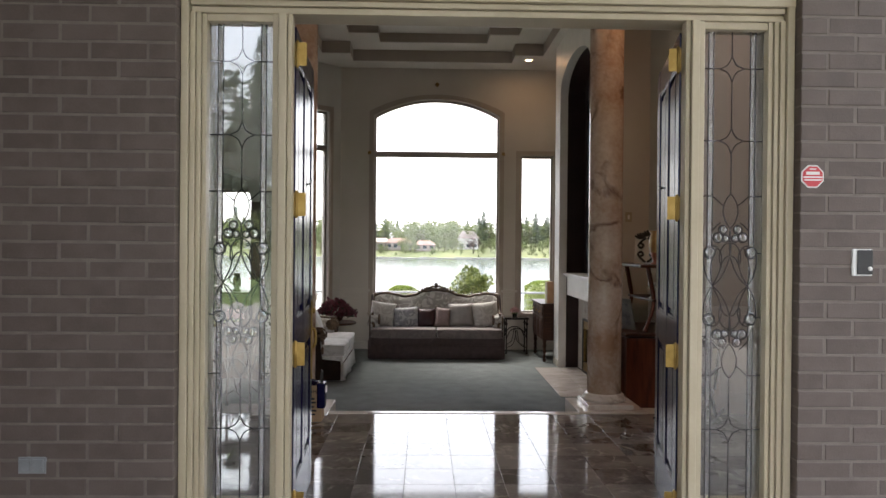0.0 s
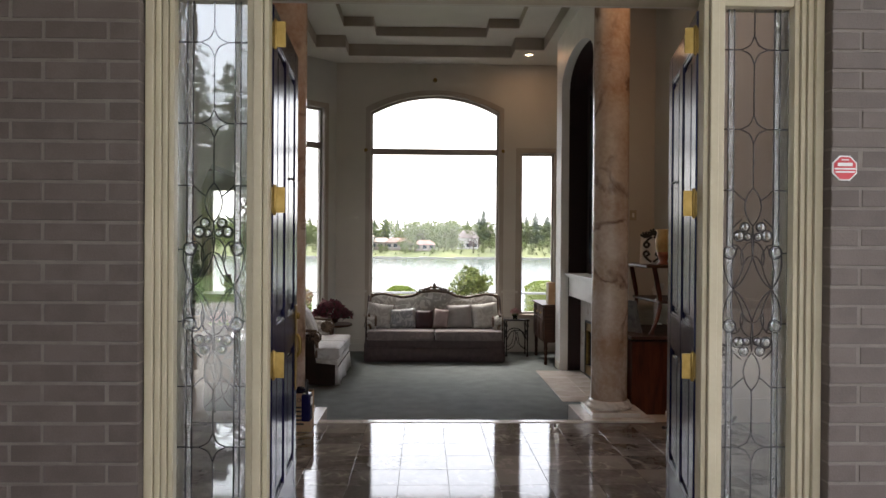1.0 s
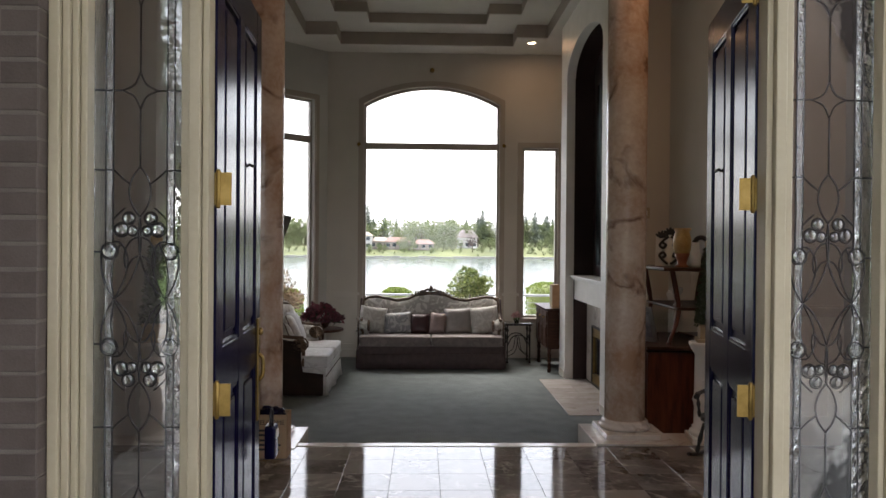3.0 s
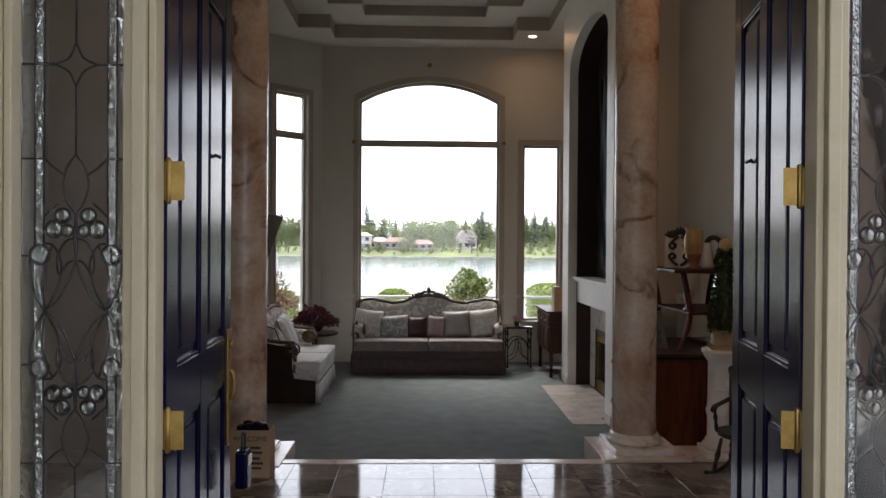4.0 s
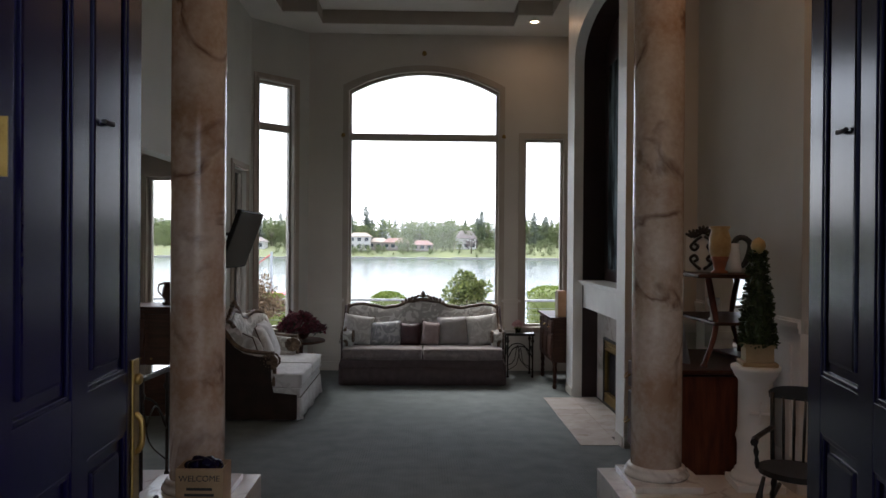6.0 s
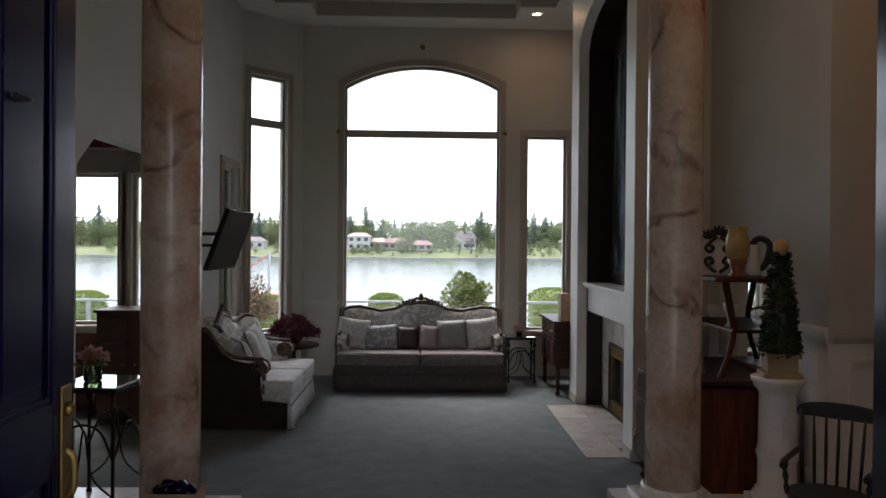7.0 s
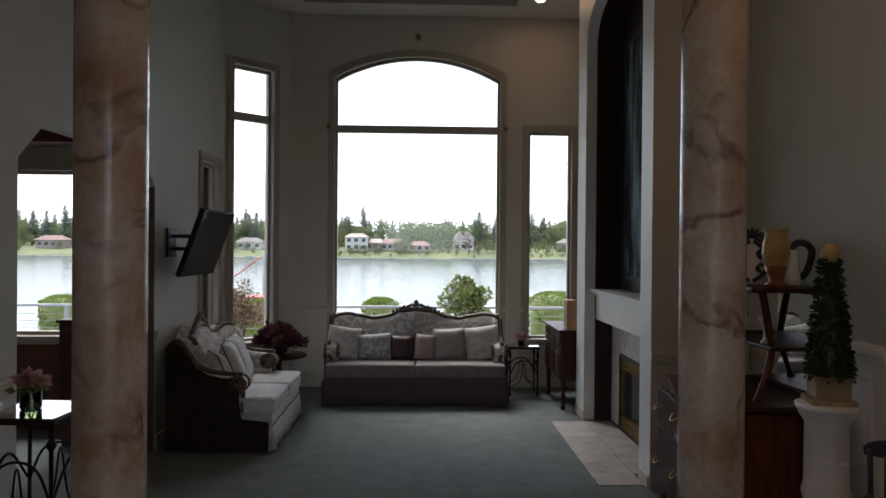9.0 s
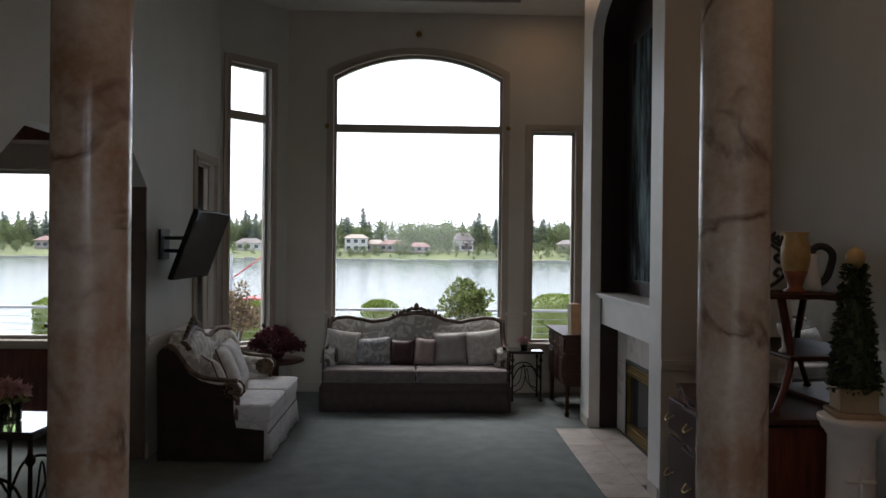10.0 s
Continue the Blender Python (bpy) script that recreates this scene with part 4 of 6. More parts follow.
        bm.faces.new((front[i][0], front[i + 1][0], rear[i + 1][0], rear[i][0]))
    for i in (0, k):
        for j in range(6):
            bm.faces.new((front[i][j], front[i][j + 1], rear[i][j + 1], rear[i][j]))
    bmesh.ops.recalc_face_normals(bm, faces=bm.faces[:])
    part("backrest", bm, back_mat, s, "damask upholstered camel back")
    bm = B()
    pts = [(t * (hw - 0.03), 0.71 - bow * (t * t - 0.75) - 0.04 * max(0.0, abs(t) - 0.86) / 0.14, back_top(t)) for t in (-1 + i / 30 for i in range(61))]
    tube(bm, pts, [0.021 + 0.006 * (1 - abs(-1 + i / 30)) for i in range(61)], 10)
    part("back_rail", bm, "giltwood", s, "carved dark wood top rail")
    # carved crest of leaves and a finial
    yb = 0.75 * bow
    cr = pbox("crest", (-0.13, 0.13, 0.69 + yb, 0.735 + yb, back_top(0) - 0.012, back_top(0) + 0.03), "giltwood", s, 0.015, "carved wood crest of leaves")
    for q in (-1, 1):
        for i in range(7):
            u = 0.03 + 0.042 * i
            bm = B()
            puffy(bm, 0.062, 0.040, 0.038, pose(q * u, 0.700 + yb, back_top(u / hw) + 0.060 - 0.008 * i + 0.008 * (i % 2), 0, q * (25 + 14 * i), 0), 4, 0.7)
            part("leaf", bm, "giltwood", cr)
    bm = B()
    lathe(bm, [(0.02, 0), (0.045, 0.015), (0.05, 0.03), (0.03, 0.05), (0.034, 0.065), (0.018, 0.085), (0.004, 0.10)], 12, pose(0, 0.702 + yb, back_top(0) + 0.03))
    part("finial", bm, "giltwood", cr)
    # set-back rolled arms with carved wood fronts, swept up to the back
    AF = 0.26
    for q in (-1, 1):
        xo, xi = q * (hw + 0.012), q * (hw - 0.125)
        bm = B()
        tube(bm, [(q * (hw - 0.05), yy, zz) for yy, zz in ((AF + 0.005, 0.625), (0.36, 0.63), (0.50, 0.645), (0.62, 0.70), (0.72, 0.78))], [0.058, 0.064, 0.068, 0.066, 0.06], 16)
        box(bm, min(xo, xi), max(xo, xi), AF + 0.012, 0.78, 0.30, 0.625, 0.02)
        arm = part("arm", bm, back_mat, s, "upholstered rolled arm")
        bm = B()
        prism(bm, [[(0.03, 0.02), (0.86, 0.02), (0.87, 0.93), (0.84, 0.985), (0.79, 0.99), (0.74, 0.95), (0.69, 0.86), (0.62, 0.765), (0.52, 0.70), (0.40, 0.672), (AF + 0.02, 0.665), (AF + 0.01, 0.40), (AF - 0.01, 0.30), (0.03, 0.275)]], 0.024)
        ob = part("end_panel", bm, end_mat, arm, "dark shaped end panel")
        ob.matrix_basis = pose(q * (hw + 0.026) + (0.012 if q > 0 else 0.012), 0, 0, 0, 0, 90)
        # the arm rolls forward; a carved rosette closes the roll on both sides
        ya, za = AF + 0.035, 0.612
        bm = B()
        lathe(bm, [(0.060, -0.062), (0.070, -0.056), (0.073, 0.0), (0.070, 0.056), (0.060, 0.062)], 24, pose(q * (hw - 0.052), ya, za, 0, 90))
        part("arm_roll", bm, back_mat, arm)
        for side in (1, -1):
            bm = B()
            mm = pose(q * (hw - 0.052) + side * 0.060, ya, za, 0, 90 * side)
            lathe(bm, [(0.084, 0.0), (0.086, 0.014), (0.076, 0.026), (0.062, 0.020), (0.046, 0.030), (0.026, 0.024), (0.018, 0.036), (0.001, 0.038)], 60)
            for v in bm.verts:
                wave = math.cos(10 * math.atan2(v.co.y, v.co.x))
                v.co.z += 0.006 * wave * (0.03 < v.co.xy.length < 0.08)
                v.co.xy *= 1 + 0.04 * wave
            bmesh.ops.transform(bm, matrix=mm, verts=bm.verts[:])
            part("arm_scroll", bm, "giltwood", arm, "carved round wood arm scroll")
        bm = B()
        tube(bm, spline([(q * (hw - 0.02), AF, 0.57), (q * (hw - 0.045), AF - 0.006, 0.51), (q * (hw - 0.02), AF - 0.006, 0.44), (q * (hw - 0.005), AF, 0.36)], 5), [0.028, 0.026, 0.024, 0.022, 0.021] + [0.02] * 11, 8)
        part("arm_front", bm, "giltwood", arm, "carved wood arm front")
        bm = B()
        tube(bm, spline([(q * (hw - 0.02), AF - 0.01, 0.70), (q * (hw - 0.015), 0.40, 0.712), (q * (hw - 0.012), 0.53, 0.735), (q * (hw - 0.012), 0.63, 0.80), (q * (hw - 0.014), 0.70, 0.90), (q * (hw - 0.02), 0.76, 0.985), (q * (hw - 0.03), 0.80, 1.0), (q * (hw - 0.035), 0.84, 0.97)], 5), 0.022, 8)
        part("arm_rail", bm, "giltwood", arm, "carved wood rail sweeping up to the back")
    return s


sofa("sofa", pose(-0.095, 8.22, FL), 2.12, "long camel-back sofa with carved wood rail and mauve skirt", "seat_fabric", "skirt_fabric", "damask", "skirt_fabric")
M["darkend"] = mat("dark_brown_hide", (0.016, 0.010, 0.008), (0.030, 0.019, 0.015), 0.7, scale=6, fine=90, bump=0.15, spec=0.2)
lv = sofa("loveseat", pose(-1.37, 7.08, FL, 0, 0, 90), 1.48, "pale camel-back loveseat with carved wood rail and dark ends", "loveseat_fabric", "loveseat_fabric", "damask", "darkend", 0.13)
lv.scale = (1, 1.10, 1.0)


def pillow(x, y, z, w, h, t, material, label, tilt=-18, turn=0, lean=0):
    bm = B()
    n = 14
    for side in (1, -1):
        g = []
        for i in range(n + 1):
            row = []
            for j in range(n + 1):
                u, v = -1 + 2 * i / n, -1 + 2 * j / n
                prof = max(0.0, (1 - u ** 4) * (1 - v ** 4)) ** 0.6
                px, pz = u * (1 - 0.10 * (1 - v * v) * 0.6), v * (1 - 0.10 * (1 - u * u) * 0.6)
                row.append(bm.verts.new((px * w / 2, side * t / 2 * prof, pz * h / 2)))
            g.append(row)
        for a, b in zip(g, g[1:]):
            for j in range(n):
                bm.faces.new((a[j], b[j], b[j + 1], a[j + 1])).smooth = True
    bmesh.ops.remove_doubles(bm, verts=bm.verts[:], dist=0.0005)
    bmesh.ops.recalc_face_normals(bm, faces=bm.faces[:])
    p = thing("pillow", pose(x, y, z, tilt, lean, turn), label, "pillow", "throw pillows")
    c = part("cover", bm, material, p)
    bm = B()
    e = 0.97
    pts = []
    for k in range(4):
        for i in range(8):
            f = -1 + 2 * i / 8
            u, v = [(f, -1), (1, f), (-f, 1), (-1, -f)][k]
            pts.append((u * (1 - 0.06 * (1 - v * v)) * w / 2, 0, v * (1 - 0.06 * (1 - u * u)) * h / 2))
    tube(bm, pts, 0.006, 6, closed=True)
    part("piping", bm, "wood" if material in ("pillow_pale", "pillow_rose") else material, p)
    return p


SZ = FL + 0.475
for x, w, h, mt, lb_, ln in ((-0.985, 0.43, 0.43, "pillow_pale", "pale damask pillow with dark piping", 8), (-0.60, 0.43, 0.34, "pillow_silver", "silver-grey floral pillow", -4), (-0.265, 0.29, 0.32, "pillow_wine", "wine red satin pillow", 1),
                         (0.012, 0.26, 0.34, "pillow_rose", "dusty rose satin pillow", 6), (0.315, 0.43, 0.41, "pillow_taupe", "taupe satin pillow", -2), (0.72, 0.46, 0.44, "pillow_pale", "pale damask pillow with dark piping", -7)):
    pillow(x, 8.22 + 0.43 + 0.03 * (h > 0.4), SZ + h / 2 - 0.01, w, h, 0.17, mt, lb_ + " leaning on the sofa back", -20, 0, ln)
for y, w, mt, lb_, dx, tn in ((6.60, 0.40, "pillow_pale", "pale damask pillow", 0.02, 118), (6.88, 0.47, "pillow_pale", "large pale damask pillow", 0.06, 100), (7.20, 0.48, "loveseat_fabric", "pale grey pillow", 0.04, 92)):
    pillow(-1.37 - 0.56 + dx, y, SZ + w / 2 + 0.005, w, w, 0.17, mt, lb_ + " leaning on the loveseat back", -22, tn, 0)

# ---- tables ----
M["glasstop"] = mat("dark_mirror_top", (0.02, 0.022, 0.022), (0.03, 0.032, 0.032), 0.03, bump=0, spec=1.0, coat=0.6)


def iron_table(name, m, w, d, h, label):
    t = thing(name, m, label, "side table", "iron side tables")
    pbox("top_frame", (-w / 2, w / 2, -d / 2, d / 2, h - 0.035, h - 0.006), "iron", t, 0.006)
    pbox("glass_top", (-w / 2 + 0.012, w / 2 - 0.012, -d / 2 + 0.012, d / 2 - 0.012, h - 0.008, h), "glasstop", t, 0.002, "reflective glass top")
    for q in (-1, 1):
        for r in (-1, 1):
            bm = B()
            lathe(bm, [(0.016, 0), (0.020, 0.012), (0.011, 0.03), (0.011, h * 0.78), (0.022, h * 0.80), (0.026, h * 0.825), (0.013, h * 0.86), (0.013, h - 0.03)], 10, pose(q * (w / 2 - 0.03), r * (d / 2 - 0.03), 0))
            part("leg", bm, "iron", t)
    for r in (-1, 1):
        bm = B()
        tube(bm, spline([(-w / 2 + 0.03, r * (d / 2 - 0.03), h * 0.42), (-w / 4, r * (d / 2 - 0.03), h * 0.64), (0, r * (d / 2 - 0.03), h * 0.70), (w / 4, r * (d / 2 - 0.03), h * 0.64), (w / 2 - 0.03, r * (d / 2 - 0.03), h * 0.42)], 6), 0.008, 6)
        part("scroll_bar", bm, "iron", t)
        bm = B()
        tube(bm, spline([(-w / 2 + 0.03, r * (d / 2 - 0.03), 0.10), (-0.05, r * (d / 2 - 0.03), h * 0.30), (0, r * (d / 2 - 0.03), h * 0.66), (0.05, r * (d / 2 - 0.03), h * 0.30), (w / 2 - 0.03, r * (d / 2 - 0.03), 0.10)], 6), 0.006, 6)
        part("scroll_bar", bm, "iron", t)
        bm = B()
        tube(bm, spline([(r * (w / 2 - 0.03), -d / 2 + 0.03, h * 0.42), (r * (w / 2 - 0.03), 0, h * 0.68), (r * (w / 2 - 0.03), d / 2 - 0.03, h * 0.42)], 6), 0.008, 6)
        part("scroll_bar", bm, "iron", t)
    return t


iron_table("side_table", pose(-2.10, 3.72, LAND, 0, 0, -4), 0.42, 0.46, 0.77, "black wrought iron side table with a reflective top")
iron_table("side_table", pose(1.27, 9.02, FL), 0.41, 0.36, 0.62, "small black iron side table beside the sofa")


def leaf_cloud(bm, n, place, size, rng, droop=0.4):
    """Many small bent leaves; place() gives a point and an outward direction."""
    for _ in range(n):
        p, d = place()
        d = (Vector(d) + Vector((rng.uniform(-0.8, 0.8), rng.uniform(-0.8, 0.8), rng.uniform(-0.8, 0.8)))).normalized()
        s = Vector((rng.uniform(-1, 1), rng.uniform(-1, 1), rng.uniform(-1, 1))).cross(d)
        if s.length < 1e-3:
            continue
        s.normalize()
        k = size * rng.uniform(0.6, 1.3)
        nrm = d.cross(s)
        a = bm.verts.new(p)
        b = bm.verts.new(p + d * k * 0.5 + s * k * 0.32 + nrm * k * 0.08)
        c = bm.verts.new(p + d * k - nrm * k * droop * 0.4)
        e = bm.verts.new(p + d * k * 0.5 - s * k * 0.32 + nrm * k * 0.08)
        bm.faces.new((a, b, c)), bm.faces.new((a, c, e))


def islands(name, dark, light, rough=0.6, trans=0.0):
    m = bpy.data.materials.new(name)
    m.use_nodes = True
    n, l = m.node_tree.nodes, m.node_tree.links
    b = n["Principled BSDF"]
    g, r = n.new("ShaderNodeNewGeometry"), n.new("ShaderNodeValToRGB")
    r.color_ramp.elements[0].color, r.color_ramp.elements[1].color = (*dark, 1), (*light, 1)
    l.new(g.outputs["Random Per Island"], r.inputs[0]), l.new(r.outputs[0], b.inputs["Base Color"])
    b.inputs["Roughness"].default_value = rough
    if trans:
        out, t, mx = n["Material Output"], n.new("ShaderNodeBsdfTranslucent"), n.new("ShaderNodeMixShader")
        mx.inputs[0].default_value = trans
        l.new(r.outputs[0], t.inputs[0]), l.new(b.outputs[0], mx.inputs[1]), l.new(t.outputs[0], mx.inputs[2]), l.new(mx.outputs[0], out.inputs[0])
    return m


M["petal_wine"] = islands("wine_petals", (0.05, 0.010, 0.016), (0.20, 0.040, 0.060))
M["petal_pink"] = islands("pink_petals", (0.42, 0.22, 0.22), (0.62, 0.40, 0.38), 0.6, 0.3)
M["leaf_dark"] = islands("dark_leaves", (0.012, 0.022, 0.008), (0.04, 0.065, 0.02), 0.5)
M["leaf_bright"] = islands("bright_leaves", (0.10, 0.15, 0.025), (0.24, 0.30, 0.06), 0.5, 0.35)
M["leaf_mid"] = islands("mid_leaves", (0.06, 0.085, 0.02), (0.22, 0.26, 0.075), 0.5, 0.3)
M["vase_glass"] = glass("clear_vase_glass", tint=(0.80, 0.86, 0.70))
M["stem"] = mat("green_stems", (0.06, 0.10, 0.02), (0.12, 0.18, 0.04), 0.6, scale=20)


def blossom(bm, c, r, rng, n=26):
    def place():
        a, h = rng.uniform(0, 6.283), rng.uniform(-0.3, 1)
        q = math.sqrt(max(0, 1 - h * h))
        d = Vector((q * math.cos(a), q * math.sin(a), h))
        return Vector(c) + d * r * rng.uniform(0.3, 0.75), d
    leaf_cloud(bm, n, place, r * 0.75, rng, 0.6)


def vase_of_flowers(m, r, h, label, blooms):
    v = thing("flower_vase", m, label, "vase", "small flower vases")
    bm = B()
    lathe(bm, [(r * 0.8, 0), (r, h * 0.1), (r, h * 0.95), (r * 1.03, h), (r * 0.9, h), (r * 0.88, h * 0.1), (0.002, h * 0.08)], 20)
    g = part("glass", bm, "vase_glass", v, "clear glass vase with water")
    g.visible_shadow = False
    rng = random.Random(int(1000 * h) + 5)
    bm = B()
    for i in range(5):
        a = i * 1.26
        tube(bm, [(0.4 * r * math.cos(a + 2.5), 0.4 * r * math.sin(a + 2.5), 0.012), (0.5 * r * math.cos(a), 0.5 * r * math.sin(a), h * 1.05)], 0.0035, 5)
    part("stems", bm, "stem", v)
    for x, y, z, q in blooms:
        bm = B()
        blossom(bm, (x, y, z), q, rng, 70)
        part("bloom", bm, "petal_pink", v, "pale pink peony bloom")
    bm = B()
    leaf_cloud(bm, 26, lambda: (Vector((rng.uniform(-r, r), rng.uniform(-r, r), h * 1.02)), (rng.uniform(-1, 1), rng.uniform(-1, 1), 0.3)), r * 0.9, rng)
    part("leaves", bm, "leaf_mid", v)
    return v


vase_of_flowers(pose(-2.15, 3.72, LAND + 0.77), 0.055, 0.10, "pink peonies in a clear glass vase on the table", [(-0.01, 0, 0.155, 0.06), (0.035, 0.02, 0.15, 0.05), (-0.045, 0.03, 0.15, 0.045), (0, -0.03, 0.145, 0.045)])
vase_of_flowers(pose(1.25, 8.98, FL + 0.62), 0.04, 0.06, "small pink bloom in a glass bowl beside the sofa", [(0, 0, 0.11, 0.055), (0.035, 0, 0.10, 0.04), (-0.035, 0.01, 0.10, 0.04)])

# dark corner table with wine-red bouquet
ct = thing("corner_table", pose(-1.73, 8.42, FL), "dark wood corner table under a bouquet", "side table")
bm = B()
lathe(bm, [(0.30, 0.54), (0.34, 0.552), (0.34, 0.568), (0.325, 0.58)], 32)
part("tabletop", bm, "wood", ct)
bm = B()
lathe(bm, [(0.16, 0.02), (0.13, 0.05), (0.05, 0.10), (0.04, 0.22), (0.07, 0.32), (0.045, 0.42), (0.05, 0.50), (0.14, 0.54)], 20)
part("pedestal", bm, "wood", ct)
for a in (20, 140, 260):
    bm = B()
    tube(bm, spline([(0.05, 0, 0.12), (0.14, 0, 0.08), (0.22, 0, 0.012)], 4), [0.024] * 8 + [0.02], 8, m=pose(0, 0, 0, 0, 0, a))
    part("foot", bm, "wood", ct)
bq = thing("bouquet", pose(-1.73, 8.42, FL + 0.58), "large wine-red hydrangea bouquet in a low dark bowl", "bouquet")
bm = B()
lathe(bm, [(0.07, 0), (0.11, 0.03), (0.13, 0.08), (0.12, 0.10), (0.09, 0.10)], 20)
part("bowl", bm, "wood", bq)
rng = random.Random(8)
bl = B()
for i in range(38):
    a, h = rng.uniform(0, 6.283), rng.uniform(0.05, 1)
    q = math.sqrt(max(0, 1 - h * h)) * 0.27 * rng.uniform(0.75, 1.1)
    c = (q * math.cos(a), q * math.sin(a), 0.10 + 0.22 * h * rng.uniform(0.8, 1.1))
    bm = B()
    blossom(bm, c, rng.uniform(0.055, 0.075), rng, 60)
    part("bloom", bm, "petal_wine", bq)
    leaf_cloud(bl, 3, lambda: (Vector(c) * 0.9, Vector(c)), 0.09, rng)
part("leaves", bl, "leaf_dark", bq)

# ---- sideboard by the window ----
sb = thing("sideboard", pose(1.89, 8.53, FL), "dark carved wood sideboard on turned legs", "sideboard")
pbox("top", (-0.35, 0.33, -0.66, 0.66, 0.90, 0.925), "wood", sb, 0.008)
pbox("carcass", (-0.31, 0.32, -0.62, 0.62, 0.34, 0.898), "wood", sb, 0.006)
for i in range(3):
    y = -0.40 + 0.40 * i
    dr = pbox("drawer", (-0.328, -0.311, y - 0.185, y + 0.185, 0.72, 0.875), "wood", sb, 0.006)
    bm = B()
    tube(bm, spline([(-0.33, y - 0.05, 0.80), (-0.35, y - 0.03, 0.78), (-0.352, y, 0.775), (-0.35, y + 0.03, 0.78), (-0.33, y + 0.05, 0.80)], 4), 0.005, 6)
    part("pull", bm, "brass", dr, "brass drop pull")
    dr = pbox("cabinet_door", (-0.326, -0.311, y - 0.185, y + 0.185, 0.37, 0.70), "wood", sb, 0.006)
    pbox("door_panel", (-0.334, -0.325, y - 0.13, y + 0.13, 0.42, 0.65), "wood", dr, 0.004)
for q in (-1, 1):
    for r in (-1, 1):
        bm = B()
        lathe(bm, [(0.02, 0), (0.032, 0.03), (0.02, 0.06), (0.03, 0.09), (0.018, 0.12), (0.030, 0.16), (0.02, 0.2), (0.032, 0.25), (0.022, 0.29), (0.034, 0.34)], 12, pose(q * 0.28, r * 0.58, 0))
        part("leg", bm, "wood", sb, "turned wood leg")
sb.scale = (1, 0.81, 1)
M["bookcloth"] = mat("tan_book", (0.36, 0.20, 0.10), (0.48, 0.29, 0.16), 0.6, scale=6)
bk = thing("photo_box", pose(1.70, 8.16, FL + 0.925), "tan upright box standing on the sideboard", "box")
pbox("body", (-0.05, 0.05, -0.10, 0.10, 0, 0.34), "bookcloth", bk, 0.006)
pbox("pale_edge", (-0.056, -0.048, -0.09, 0.09, 0.01, 0.33), "cream", bk, 0.003, "cream page edge")

# ---- television ----
tv = thing("television", pose(-2.10, 6.80, 1.48), "large flat black television tilted down on a wall arm", "television")
Mt = pose(0, 0, 0, 0, 20, 0)
pbox("screen_body", (-0.025, 0.02, -0.53, 0.53, -0.325, 0.325), mat("matt_black_casing", (0.006, 0.006, 0.007), (0.012, 0.012, 0.013), 0.6, bump=0.05, spec=0.2), tv, 0.006, m=Mt)
pbox("screen", (0.0202, 0.023, -0.515, 0.515, -0.305, 0.315), mat("dark_screen", (0.004, 0.004, 0.005), (0.007, 0.007, 0.008), 0.08, bump=0, spec=0.16), tv, 0, "glossy dark screen", m=Mt)
pbox("wall_plate", (-0.358, -0.335, -0.12, 0.12, -0.14, 0.14), "black", tv, 0.005)
for z in (-0.06, 0.06):
    bm = B()
    tube(bm, [(-0.34, 0.0, z), (-0.18, -0.08, z), (-0.03, 0.0, z)], 0.018, 8)
    part("arm", bm, "black", tv)
pbox("tilt_head", (-0.08, -0.012, -0.10, 0.10, -0.12, 0.12), "black", tv, 0.006, m=Mt)

# ---- sideboard with mirrored shelves on the right ----
M["mirror"] = mat("silvered_mirror", (0.80, 0.82, 0.82), (0.86, 0.87, 0.87), 0.02, 1.0, bump=0)
et = thing("etagere", pose(2.03, 4.42, FL), "mahogany serpentine sideboard with mirrored display shelves above", "etagere")
bm = B()
outline = [(0.35, -0.52), (0.35, 0.52), (-0.28, 0.52)] + [(-0.33 - 0.05 * math.cos(math.pi * t * 1.0), 0.50 - 1.0 * (t + 1) / 2) for t in (-1 + i / 10 for i in range(21))] + [(-0.28, -0.52)]
prism(bm, [outline], 0.78, Matrix(((1, 0, 0, 0), (0, 0, 1, 0), (0, 1, 0, 0.13), (0, 0, 0, 1))))
bd = part("carcass", bm, "redwood", et)
bm = B()
prism(bm, [[(x * 1.05, y * 1.04) for x, y in outline]], 0.03, Matrix(((1, 0, 0, 0), (0, 0, 1, 0), (0, 1, 0, 0.93), (0, 0, 0, 1))))
part("top", bm, "wood", et)
for i in range(3):
    for j in range(2):
        y = -0.33 + 0.33 * i
        z0, z1 = ((0.17, 0.62), (0.66, 0.88))[j]
        dr = pbox("drawer_front", (-0.40 + 0.03 * abs(i - 1), -0.335, y - 0.15, y + 0.15, z0, z1), "wood", et, 0.010)
        bm = B()
        tube(bm, spline([(-0.40, y - 0.045, (z0 + z1) / 2 + 0.02), (-0.43, y - 0.03, (z0 + z1) / 2 - 0.01), (-0.435, y, (z0 + z1) / 2 - 0.02), (-0.43, y + 0.03, (z0 + z1) / 2 - 0.01), (-0.40, y + 0.045, (z0 + z1) / 2 + 0.02)], 4), 0.006, 6)
        part("pull", bm, "brass", dr, "ornate dark brass pull")
for q in (-1, 1):
    for r in (-1, 1):
        bm = B()
        tube(bm, spline([(q * 0.28 + 0.02, r * 0.46, 0.15), (q * 0.31, r * 0.49, 0.09), (q * 0.29, r * 0.47, 0.04), (q * 0.32, r * 0.50, 0.012)], 4), [0.03, 0.03, 0.028, 0.026, 0.024, 0.02, 0.018, 0.018, 0.018, 0.02, 0.022, 0.024, 0.022], 10)
        part("foot", bm, "redwood", et, "carved scroll foot")
pbox("shelf", (0.0, 0.33, -0.45, 0.45, 1.27, 1.295), "wood", et, 0.008)
